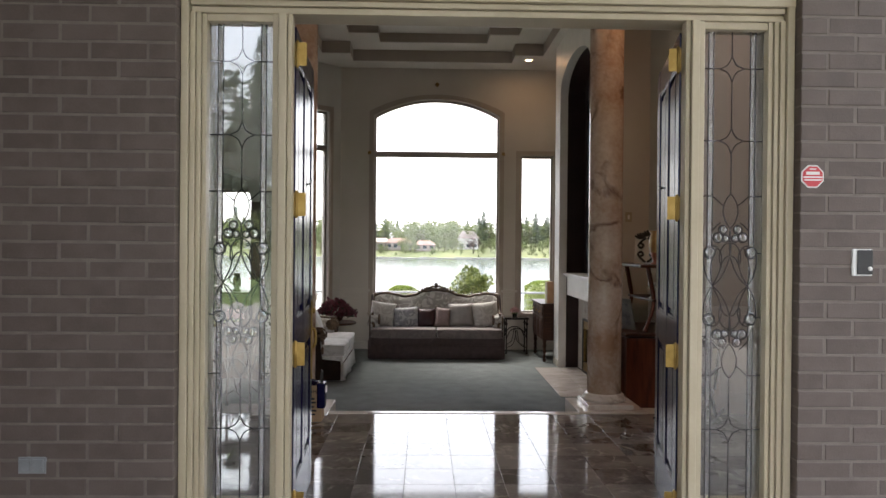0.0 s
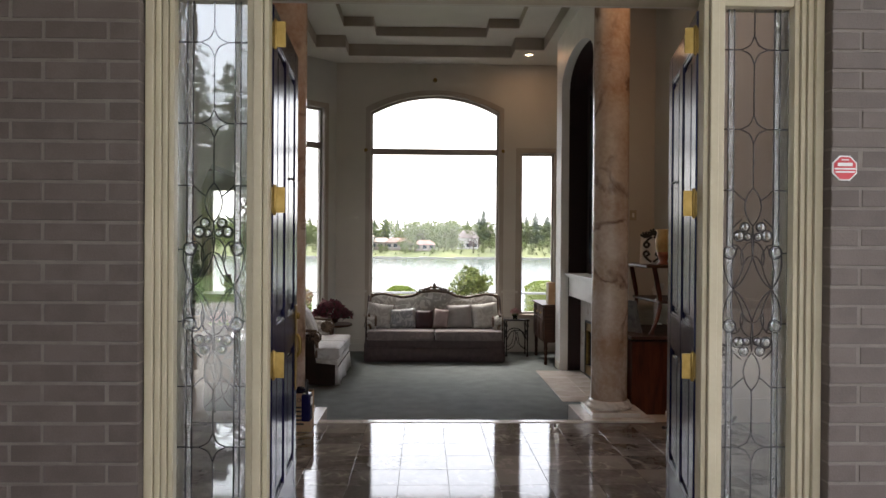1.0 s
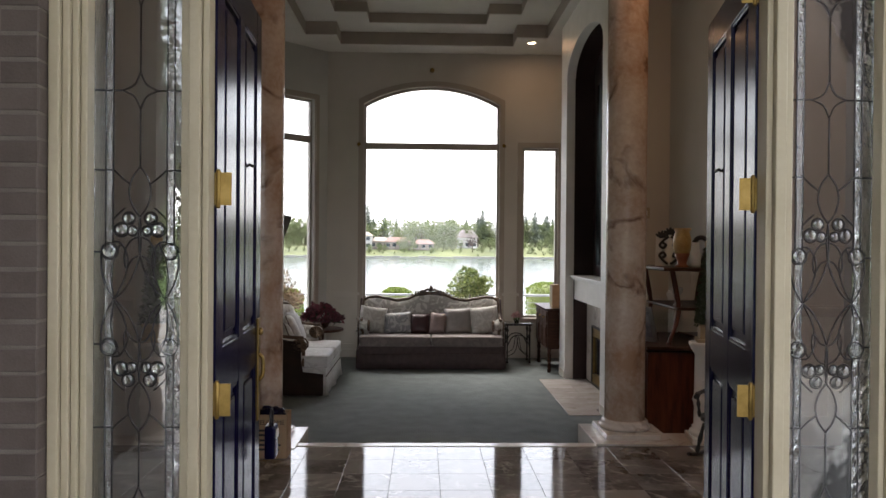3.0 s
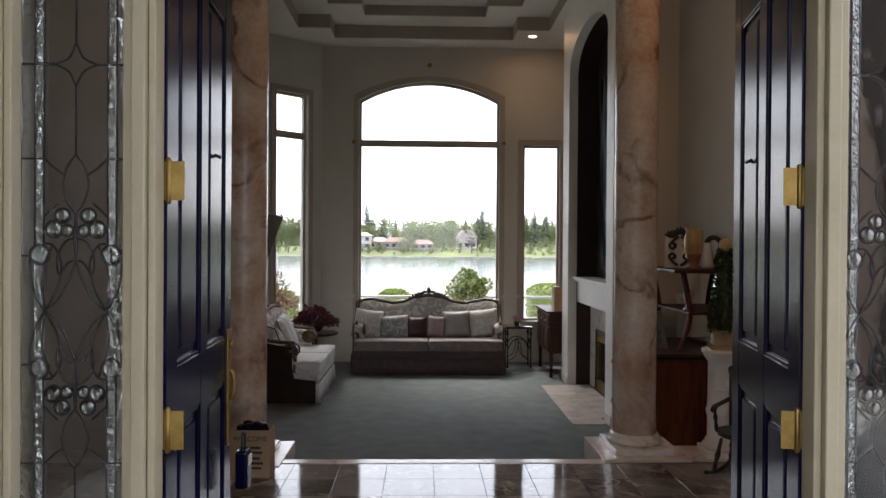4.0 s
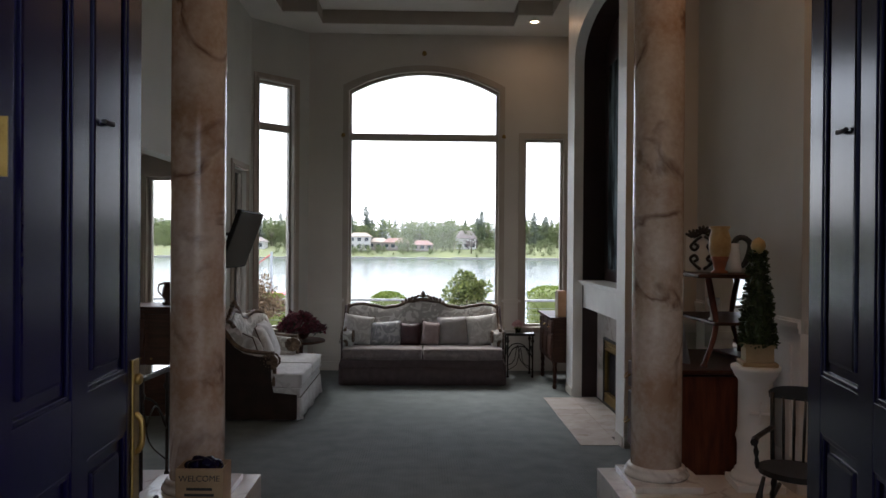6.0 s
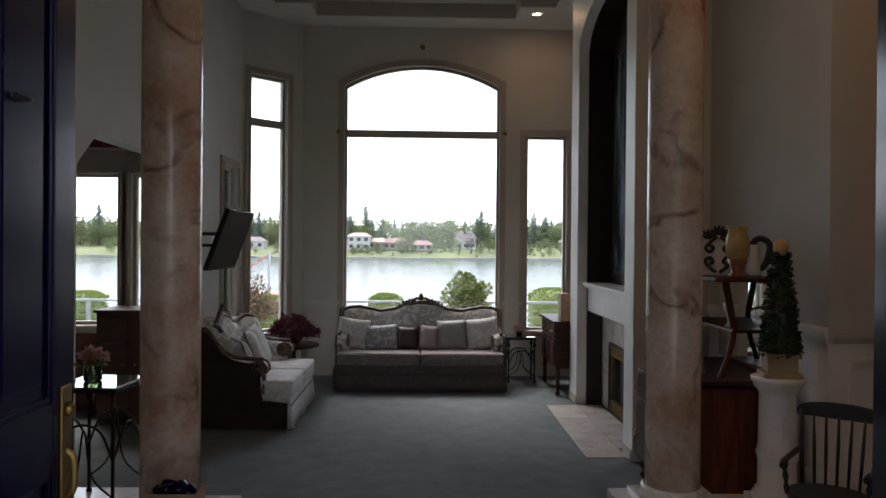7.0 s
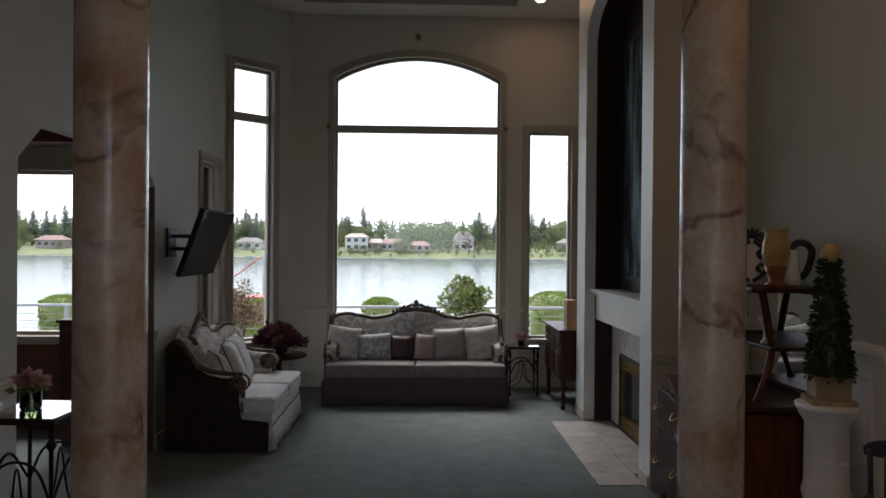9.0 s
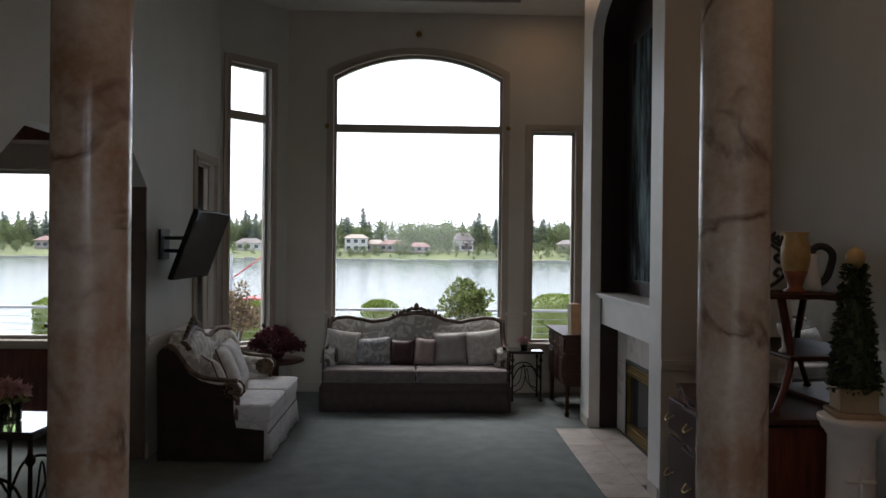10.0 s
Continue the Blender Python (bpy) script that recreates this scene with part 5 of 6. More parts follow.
pbox("shelf", (-0.14, 0.34, -0.50, 0.50, 1.62, 1.65), "wood", et, 0.010)
pbox("mirror_back", (-0.004, 0.004, -0.42, 0.42, 1.0, 1.60), "mirror", et, 0, "silvered mirror back", m=pose(0.305, 0, 0, 0, 0, 4.5))
pbox("mirror_frame", (0.343, 0.355, -0.50, 0.50, 0.96, 1.62), "redwood", et, 0.006, "mahogany back board")
for r in (-1, 1):
    bm = B()
    tube(bm, spline([(-0.055, r * 0.40, 0.962), (-0.045, r * 0.40, 1.00), (0.005, r * 0.40, 1.14), (0.03, r * 0.40, 1.28), (0.005, r * 0.40, 1.44), (-0.03, r * 0.40, 1.62)], 5), [0.026] * 4 + [0.018] * 6 + [0.021] * 8 + [0.024] * 8, 10)
    part("scroll_support", bm, "redwood", et, "curved scroll support")


def turned(name, m, profile, material, label, category, group=""):
    ob = thing(name, m, label, category, group)
    bm = B()
    lathe(bm, profile, 24)
    part("body", bm, material, ob)
    return ob


M["amber"] = mat("amber_glaze", (0.36, 0.22, 0.07), (0.55, 0.40, 0.17), 0.3, scale=7, fine=40, bump=0.1)
M["rust"] = mat("rust_glaze", (0.20, 0.06, 0.03), (0.32, 0.11, 0.05), 0.35, scale=7, fine=40, bump=0.1)
M["porcelain"] = mat("white_porcelain", (0.62, 0.62, 0.60), (0.72, 0.72, 0.70), 0.2, scale=5, bump=0)
TOPZ = FL + 1.651
vs = turned("vase", pose(2.10, 4.06, TOPZ), [(0.05, 0.0), (0.06, 0.01), (0.035, 0.03), (0.05, 0.08), (0.075, 0.16), (0.08, 0.20), (0.078, 0.26), (0.06, 0.32), (0.078, 0.345), (0.074, 0.35), (0.05, 0.32)], "amber", "amber glazed vase with a rust foot on the top shelf", "vase")
bm = B()
lathe(bm, [(0.058, 0.0), (0.064, 0.012), (0.038, 0.03), (0.052, 0.08), (0.068, 0.125), (0.06, 0.127)], 24)
part("foot", bm, "rust", vs, "rust-red glazed foot")
jg = turned("jug", pose(2.27, 4.20, TOPZ), [(0.05, 0), (0.060, 0.012), (0.056, 0.05), (0.045, 0.14), (0.036, 0.20), (0.042, 0.225), (0.034, 0.225)], "porcelain", "white porcelain jug with a black handle on the shelf", "jug")
bm = B()
tube(bm, spline([(-0.01, 0.0, 0.215), (0.02, -0.01, 0.262), (0.065, -0.035, 0.265), (0.10, -0.05, 0.22), (0.09, -0.045, 0.14), (0.07, -0.035, 0.08), (0.045, -0.02, 0.05)], 5), 0.023, 8)
part("handle", bm, "black", jg, "thick black handle")
pl = thing("scroll_plate", pose(2.08, 4.34, TOPZ), "white panel with black wrought scrolls leaning on the shelf", "ornament")
pbox("panel", (-0.01, 0.01, -0.13, 0.13, 0.0, 0.30), "porcelain", pl, 0.004, m=pose(0, 0, 0, 0, 8, 60))
for q in (-1, 1):
    for z, f in ((0.08, 1), (0.22, -1)):
        bm = B()
        tube(bm, spline([(-0.018, q * 0.01, z - f * 0.06), (-0.018, q * 0.05, z - f * 0.03), (-0.018, q * 0.09, z + f * 0.02), (-0.018, q * 0.06, z + f * 0.05), (-0.018, q * 0.035, z + f * 0.02), (-0.018, q * 0.06, z)], 5), 0.012, 8, m=pose(0, 0, 0, 0, 8, 60))
        part("scroll", bm, "black", pl)
for q in (-1, 0, 1):
    bm = B()
    for k in range(5):
        a = math.radians(-60 + 30 * k)
        puffy(bm, 0.022, 0.024, 0.07, pose(0, 0, 0, 0, 8, 60) @ pose(-0.012, q * 0.075, 0.30 - 0.03 * abs(q)) @ pose(0, 0, 0, math.degrees(a), 0, 0) @ pose(0, 0, 0.035), 3, 0.7)
    part("crest", bm, "black", pl, "black carved crest")
turned("figurine_cup", pose(2.08, 4.12, FL + 1.296), [(0.035, 0), (0.04, 0.01), (0.02, 0.03), (0.022, 0.09), (0.045, 0.13), (0.05, 0.17), (0.042, 0.17)], "porcelain", "small white porcelain goblet on the lower shelf", "goblet")
pf = thing("photograph", pose(1.85, 4.24, FL + 0.962, 0, -14, 28), "framed grey photograph leaning on the sideboard top", "photograph")
pbox("frame", (-0.008, 0.008, -0.13, 0.13, 0.002, 0.34), mat("pewter", (0.30, 0.30, 0.31), (0.42, 0.42, 0.43), 0.35, 0.8, bump=0.1), pf, 0.006)
pbox("picture", (-0.012, -0.007, -0.085, 0.085, 0.05, 0.29), mat("grey_print", (0.16, 0.17, 0.19), (0.42, 0.43, 0.45), 0.3, scale=9, bump=0), pf, 0, "plain grey print")
pbox("easel_strut", (0.01, 0.02, -0.02, 0.02, 0.004, 0.22), "black", pf, 0.002)


# ---- pedestals with topiaries ----
def pedestal(m):
    p = thing("pedestal", m, "white plaster column pedestal with a relief cross of leaves", "pedestal", "plaster pedestals")
    bm = B()
    box(bm, -0.165, 0.165, -0.165, 0.165, 0, 0.05, 0.006)
    part("foot", bm, "white", p)
    bm = B()
    lathe(bm, [(0.155, 0.05), (0.165, 0.07), (0.155, 0.095), (0.13, 0.105), (0.14, 0.125), (0.122, 0.14), (0.12, 0.30), (0.126, 0.33), (0.135, 0.36), (0.126, 0.39), (0.120, 0.42), (0.117, 0.76), (0.125, 0.775), (0.135, 0.79), (0.150, 0.81), (0.155, 0.83), (0.168, 0.845), (0.17, 0.87), (0.16, 0.875)], 36)
    part("shaft", bm, "white", p)
    bm = B()
    for a in range(0, 360, 90):
        puffy(bm, 0.022, 0.02, 0.075, pose(0, -0.118, 0.55) @ pose(0, 0, 0, 0, a, 0) @ pose(0, 0, 0.045), 3, 0.7)
    part("relief", bm, "white", p, "plaster leaf relief")
    return p


def topiary(m, seed):
    t = thing("topiary", m, "clipped cone topiary in a square tan pot", "topiary", "cone topiaries")
    M.setdefault("tanpot", mat("tan_plaster", (0.33, 0.24, 0.13), (0.45, 0.34, 0.20), 0.7, scale=6, fine=80, bump=0.3))
    bm = B()
    box(bm, -0.09, 0.09, -0.09, 0.09, 0.03, 0.145, 0.006)
    box(bm, -0.115, 0.115, -0.115, 0.115, 0.0, 0.028, 0.008)
    box(bm, -0.098, 0.098, -0.098, 0.098, 0.125, 0.15, 0.006)
    pot = part("pot", bm, "tanpot", t)
    bm = B()
    lathe(bm, [(0.09, 0.145), (0.095, 0.20), (0.03, 0.74), (0.01, 0.79)], 14)
    part("core", bm, "leaf_dark", t)
    rng = random.Random(seed)
    bm = B()

    def place():
        h = rng.random() ** 1.2
        a = rng.uniform(0, 6.283)
        r = 0.108 * (1 - h) + 0.030 * h + rng.uniform(-0.02, 0.012)
        return Vector((r * math.cos(a), r * math.sin(a), 0.14 + 0.64 * h)), Vector((math.cos(a), math.sin(a), 0.1))
    leaf_cloud(bm, 1700, place, 0.032, rng)
    part("foliage", bm, "leaf_dark", t, "small dark green leaves")
    bm = B()
    lathe(bm, [(0.02, 0.76), (0.042, 0.785), (0.050, 0.815), (0.042, 0.845), (0.018, 0.868), (0.003, 0.875)], 16)
    part("finial", bm, "amber", t, "amber ball finial")
    return t


for px_, py_, pr_ in ((2.18, 3.63, -8), (-2.36, 3.50, 12)):
    pd = pedestal(pose(px_, py_, LAND, 0, 0, pr_))
    pd.scale = (0.95, 0.95, 0.95)
topiary(pose(2.19, 3.63, LAND + 0.832, 0, 0, -14), 1), topiary(pose(-2.36, 3.50, LAND + 0.832, 0, 0, 10), 2)

# ---- small rocking chair ----
rc = thing("rocking_chair", pose(1.88, 2.50, 0.0, 0, 0, -40), "small black spindle-back rocking chair", "rocking chair")
M["rocker"] = M["black"]
bm = B()
pts = [(0.19 * math.cos(radians(a)), 0.17 * math.sin(radians(a)), 0.0) for a in range(0, 360, 15)]
vv = [bm.verts.new((x, y, 0.235)) for x, y, _ in pts]
v2 = [bm.verts.new((x, y, 0.265)) for x, y, _ in pts]
bm.faces.new(vv[::-1]), bm.faces.new(v2)
for i in range(len(pts)):
    bm.faces.new((vv[i], vv[(i + 1) % len(pts)], v2[(i + 1) % len(pts)], v2[i]))
part("seat", bm, "rocker", rc)
for q in (-1, 1):
    bm = B()
    tube(bm, spline([(q * 0.165, -0.32, 0.055), (q * 0.165, -0.15, 0.018), (q * 0.165, 0.0, 0.010), (q * 0.165, 0.15, 0.018), (q * 0.165, 0.34, 0.065)], 5), 0.012, 8)
    part("rocker", bm, "rocker", rc)
    for y0, y1 in ((-0.12, -0.17), (0.12, 0.17)):
        bm = B()
        lathe(bm, [(0.010, 0), (0.016, 0.04), (0.010, 0.07), (0.018, 0.11), (0.012, 0.15), (0.010, 0.22)], 10, look((q * 0.165, y1, 0.018), (q * 0.13, y0, 0.24)) @ pose(0, 0, 0, 180))
        part("leg", bm, "rocker", rc, "turned leg")
    bm = B()
    lathe(bm, [(0.009, 0), (0.014, 0.03), (0.008, 0.06), (0.015, 0.09), (0.008, 0.12), (0.010, 0.15)], 10, pose(q * 0.17, -0.10, 0.26, 4, q * 4))
    part("arm_post", bm, "rocker", rc, "turned arm post")
    bm = B()
    tube(bm, spline([(q * 0.175, -0.15, 0.405), (q * 0.185, -0.08, 0.415), (q * 0.18, 0.05, 0.42), (q * 0.165, 0.17, 0.43)], 5), [0.020] * 5 + [0.014] * 11, 8)
    part("arm_rest", bm, "rocker", rc)
    bm = B()
    tube(bm, [(q * 0.155, 0.14, 0.255), (q * 0.165, 0.17, 0.43), (q * 0.175, 0.20, 0.62)], 0.012, 8)
    part("back_post", bm, "rocker", rc)
for i in range(5):
    u = -0.10 + 0.05 * i
    bm = B()
    tube(bm, [(u, 0.15, 0.26), (u * 1.08, 0.175, 0.44), (u * 1.15, 0.195, 0.60)], [0.007, 0.009, 0.006], 7)
    part("spindle", bm, "rocker", rc)
bm = B()
prism(bm, [[(-0.20, 0.585), (0.20, 0.585), (0.205, 0.62)] + [(0.19 * math.cos(radians(a)), 0.63 + 0.035 * math.sin(radians(a))) for a in range(10, 171, 16)] + [(-0.205, 0.62)]], 0.022, pose(0, 0.19, 0, -4))
part("crest_rail", bm, "rocker", rc)

# ---- welcome box ----
M["kraft"] = mat("kraft_board", (0.33, 0.22, 0.125), (0.42, 0.29, 0.17), 0.8, scale=6, fine=120, bump=0.15)
wb = thing("welcome_box", pose(-1.235, 2.50, 0.0), "kraft box printed WELCOME holding dark gift bottles", "box")
for n_, d in (("front", (-0.12, 0.12, -0.06, -0.055, 0.0, 0.29)), ("back", (-0.12, 0.12, 0.095, 0.10, 0.0, 0.29)), ("side", (-0.12, -0.115, -0.0545, 0.0945, 0.0, 0.29)), ("side", (0.115, 0.12, -0.0545, 0.0945, 0.0, 0.29)), ("base", (-0.114, 0.114, -0.0545, 0.0945, 0.0, 0.006))):
    pbox(n_, d, "kraft", wb, 0.001)
rng = random.Random(3)
for i in range(14):
    bm = B()
    puffy(bm, 0.075, 0.06, 0.05, pose(rng.uniform(-0.075, 0.075), rng.uniform(-0.02, 0.06), 0.275 + rng.uniform(-0.02, 0.03), rng.uniform(-40, 40), rng.uniform(-40, 40), rng.uniform(0, 180)), 3, 0.6)
    part("wrapping", bm, "navy", wb, "crumpled dark wrapping")


def writing(name, text, size, m, material, parent):
    cu = bpy.data.curves.new(name, "FONT")
    cu.body, cu.size, cu.align_x, cu.extrude = text, size, "CENTER", 0.0006
    tmp = bpy.data.objects.new("tmp", cu)
    me = bpy.data.meshes.new_from_object(tmp)
    bpy.data.objects.remove(tmp)
    me.materials.clear()
    me.materials.append(M[material])
    ob = new(name, me)
    ob.parent = parent
    ob.matrix_basis = m
    return ob


writing("printed_word", "WELCOME", 0.043, pose(0, -0.0612, 0.225, 90), "black", wb)
for z, w in ((0.185, 0.13), (0.155, 0.15), (0.12, 0.12), (0.09, 0.16), (0.06, 0.14)):
    bm = B()
    prism(bm, [[(-w / 2, z - 0.006), (w / 2, z - 0.008), (w / 2, z + 0.006), (-w / 2, z + 0.008)]], 0.001, pose(0, -0.0612, 0))
    part("print_bar", bm, "black", wb)

# ---- things on the front wall ----
sg = thing("security_sign", pose(1.482, -0.101, 1.755), "small red octagonal sign with a white rim on brick", "sign")
M["signred"] = mat("sign_red", (0.42, 0.03, 0.04), (0.50, 0.05, 0.06), 0.4, scale=6, bump=0)
for r, y, mt, n_ in ((0.056, 0.0, "porcelain", "rim"), (0.050, -0.002, "signred", "face")):
    bm = B()
    prism(bm, [[(r * math.cos(radians(a)), r * math.sin(radians(a))) for a in range(22, 382, 45)]], 0.004, pose(0, y, 0))
    part(n_, bm, mt, sg)
for z, w, h, mt in ((0.015, 0.062, 0.014, "porcelain"), (-0.003, 0.088, 0.006, "porcelain"), (-0.016, 0.08, 0.006, "porcelain"), (0.034, 0.03, 0.005, "porcelain")):
    pbox("print_bar", (-w / 2, w / 2, -0.0035, -0.0022, z - h / 2, z + h / 2), mt, sg)
dbl = thing("doorbell_panel", pose(1.718, -0.101, 1.361), "black and silver doorbell panel on the brick wall", "doorbell")
pbox("housing", (-0.047, 0.047, -0.006, 0.012, -0.062, 0.062), "porcelain", dbl, 0.006, "silver-white housing")
pbox("face", (-0.028, 0.045, -0.012, -0.005, -0.055, 0.058), "black", dbl, 0.004)
bm = B()
lathe(bm, [(0.010, 0), (0.010, 0.004), (0.006, 0.006)], 16, pose(0.03, -0.012, -0.028, 90))
part("button", bm, "porcelain", dbl, "round white push button")
ot = thing("outlet_cover", pose(-2.054, -0.101, 0.419), "grey weatherproof outlet cover on the brick wall", "outlet")
M["greyplastic"] = mat("grey_plastic", (0.16, 0.17, 0.18), (0.24, 0.25, 0.26), 0.5, scale=8)
pbox("plate", (-0.062, 0.062, 0.0, 0.014, -0.038, 0.038), "greyplastic", ot, 0.004)
for q in (-1, 1):
    pbox("flap", (q * 0.03 - 0.024, q * 0.03 + 0.024, -0.010, -0.001, -0.028, 0.030), "greyplastic", ot, 0.004)
th = thing("wall_switch", pose(XR - 0.25, 5.297, 1.78), "small cream wall plate on the chimney side", "switch")
pbox("plate", (-0.04, 0.04, -0.008, 0.002, -0.06, 0.06), "cream", th, 0.003)
pbox("rocker", (-0.012, 0.012, -0.013, -0.007, -0.025, 0.025), "white", th, 0.003)
# dining room cabinet by the window and its pitcher
cb = thing("dining_cabinet", pose(-3.03, 6.78, FL), "dark tall cabinet standing in the dining room", "cabinet")
pbox("carcass", (-0.34, 0.34, -0.25, 0.25, 0.06, 1.14), "wood", cb, 0.01)
pbox("top", (-0.36, 0.36, -0.28, 0.28, 1.14, 1.17), "wood", cb, 0.008)
pbox("plinth", (-0.32, 0.32, -0.23, 0.23, 0.0, 0.06), "wood", cb)
for q in (-1, 1):
    dd = pbox("cabinet_door", (min(q * 0.02, q * 0.31), max(q * 0.02, q * 0.31), -0.266, -0.2505, 0.12, 1.09), "wood", cb, 0.005)
    bm = B()
    lathe(bm, [(0.006, 0), (0.006, 0.012), (0.013, 0.02), (0.004, 0.028)], 10, pose(q * 0.06, -0.266, 0.62, 90))
    part("knob", bm, "brass", dd, "small brass knob")
pj = turned("pitcher", pose(-2.90, 6.78, FL + 1.17), [(0.05, 0), (0.06, 0.02), (0.03, 0.04), (0.06, 0.10), (0.05, 0.18), (0.035, 0.21), (0.05, 0.25), (0.04, 0.25)], "wood", "dark pitcher with a curved handle on the cabinet", "pitcher")
bm = B()
tube(bm, spline([(-0.04, 0, 0.23), (-0.09, 0, 0.22), (-0.10, 0, 0.15), (-0.055, 0, 0.09)], 5), 0.009, 8)
part("handle", bm, "wood", pj)

# ---- garden and far shore ----
rl = thing("patio_railing", pose(0, 12.4, FL - 0.06), "pale metal cable railing at the patio edge", "railing")
M["railpaint"] = mat("pale_rail_paint", (0.22, 0.23, 0.24), (0.31, 0.32, 0.33), 0.4, 0.3, scale=5)
pbox("top_rail", (-11, 6, -0.035, 0.035, 0.845, 0.89), "railpaint", rl, 0.012)
for i in range(12):
    pbox("post", (-10.6 + 1.5 * i - 0.03, -10.6 + 1.5 * i + 0.03, -0.03, 0.03, 0.0, 0.845), "railpaint", rl, 0.006)
for k in range(6):
    bm = B()
    tube(bm, [(-11, 0, 0.12 + 0.12 * k), (6, 0, 0.12 + 0.12 * k)], 0.004, 5)
    part("cable", bm, "railpaint", rl)
M["bark"] = mat("bark", (0.06, 0.045, 0.03), (0.13, 0.10, 0.07), 0.9, scale=8, fine=60, bump=0.6)
M["leaf_red"] = islands("reddish_leaves", (0.09, 0.06, 0.035), (0.24, 0.17, 0.10), 0.5, 0.3)


def shrub(name, m, r, h, n, leaf, material, label, seed, upright=0.0):
    s = thing(name, m, label, "shrub")
    rng = random.Random(seed)
    bm = B()
    for i in range(7):
        a = i * 0.9
        tube(bm, spline([(0.03 * math.cos(a), 0.03 * math.sin(a), 0.0), (0.3 * r * math.cos(a), 0.3 * r * math.sin(a), h * 0.4), (0.6 * r * math.cos(a + 0.4), 0.6 * r * math.sin(a + 0.4), h * 0.8)], 4), [0.02, 0.019, 0.018, 0.016, 0.015, 0.013, 0.011, 0.009, 0.006], 6)
    part("stems", bm, "bark", s)
    bm = B()
    lumps = []
    for _ in range(30):
        d = Vector((rng.gauss(0, 1), rng.gauss(0, 1), rng.gauss(0, 1))).normalized()
        k = rng.uniform(0.45, 0.95)
        lumps.append(Vector((d.x * r * k, d.y * r * k, h * 0.64 + d.z * h * 0.33 * k)))

    def place():
        d = Vector((rng.gauss(0, 1), rng.gauss(0, 1), rng.gauss(0.2, 1))).normalized()
        return rng.choice(lumps) + d * r * rng.uniform(0.10, 0.30), d + Vector((0, 0, 0.3 + upright))
    leaf_cloud(bm, n, place, leaf, rng)
    part("leaves", bm, material, s)
    return s


shrub("shrub", pose(0.66, 11.4, FL - 0.06), 0.37, 1.56, 2600, 0.075, "leaf_mid", "broad-leaved green shrub on the patio", 11)
shrub("shrub", pose(-2.95, 11.4, FL - 0.06), 0.42, 1.45, 1500, 0.07, "leaf_red", "thin reddish-leaved shrub on the patio", 12)


def hedge(m, r, h, seed):
    s = thing("clipped_hedge", m, "bright green clipped rounded hedge below the railing", "hedge", "clipped hedges")
    rng = random.Random(seed)
    bm = B()
    lathe(bm, [(r * 0.9, 0), (r * 0.95, h * 0.5), (r * 0.9, h * 0.88), (r * 0.55, h * 0.97), (0.02, h * 0.985)], 16)
    part("core", bm, "leaf_mid", s)
    bm = B()

    def place():
        a = rng.uniform(0, 6.283)
        if rng.random() < 0.35:
            q = r * 0.95 * math.sqrt(rng.random())
            return Vector((q * math.cos(a), q * math.sin(a), h * (0.985 - 0.10 * (q / r) ** 4))), Vector((0, 0, 1))
        return Vector((r * 0.93 * math.cos(a), r * 0.93 * math.sin(a), h * (0.3 + 0.66 * rng.random()))), Vector((math.cos(a), math.sin(a), 0.7))
    leaf_cloud(bm, 2600, place, 0.055, rng)
    part("foliage", bm, "leaf_bright", s)
    return s


for i, (x, r, zt) in enumerate(((-0.82, 0.36, 0.44), (2.62, 0.52, 0.58), (-6.9, 0.45, 0.45), (-3.3, 0.4, 0.4), (1.0, 0.35, 0.30))):
    hedge(pose(x, 14.0, -1.6), r, zt + 1.6, 20 + i)
bl_ = thing("boat_lift", pose(-8.8, 38, -4.6), "white and red boat lift standing in the lake", "boat lift")
M["redpaint"] = mat("red_paint", (0.40, 0.03, 0.03), (0.50, 0.05, 0.05), 0.5, scale=4)
for x in (-1.0, 0.6):
    bm = B()
    tube(bm, [(x, 0, 0), (x, 0, 5.6)], 0.07, 8)
    part("post", bm, "railpaint", bl_)
bm = B()
tube(bm, [(-1.4, 0, 4.0), (0.6, 0, 5.5)], 0.03, 8)
part("brace", bm, "redpaint", bl_, "red diagonal brace")
pbox("deck", (-0.2, 1.4, -1, 1, 3.3, 3.38), "redpaint", bl_, 0.02, "red deck edge")
pbox("dock", (-3.5, 3.0, -1.5, 1.5, 0.9, 1.05), "concrete", bl_, 0.02)


# far bank
M["bank"] = mat("far_lawn", (0.07, 0.09, 0.03), (0.15, 0.165, 0.06), 0.9, scale=0.05, fine=0.6, bump=0.2)
bm = B()
nx, ny = 70, 12
g = []
for i in range(nx + 1):
    x = -420 + 800 * i / nx
    row = []
    for j in range(ny + 1):
        t = j / ny
        y = 279 + 300 * t ** 1.6
        z = -4.6 + 4.6 * min(1, t * 4.5) + 7 * max(0, t - 0.25) + (0.8 * noise.noise((x * 0.03, y * 0.03, 0)) if j > 1 else 0.2 * noise.noise((x * 0.1, 0, 0)))
        row.append(bm.verts.new((x, y + (2.5 * noise.noise((x * 0.04, 3, 0))), z)))
    g.append(row)
for a, b in zip(g, g[1:]):
    for j in range(ny):
        bm.faces.new((a[j], b[j], b[j + 1], a[j + 1])).smooth = True
setting(part("ground_far_bank", bm, "bank"), "grassy far bank rising from the lake", "bank")
M["seawall"] = mat("grey_stone", (0.22, 0.21, 0.19), (0.36, 0.34, 0.31), 0.9, scale=0.5, fine=4, bump=0.3)
bm = B()
rng = random.Random(5)
for i in range(110):
    x = -230 + 3.4 * i
    box(bm, x, x + 3.3, 279.5 + rng.uniform(-0.3, 0.3), 282, -4.4, -3.5 + rng.uniform(-0.2, 0.25))
ob = part("trim_seawall", bm, "seawall")
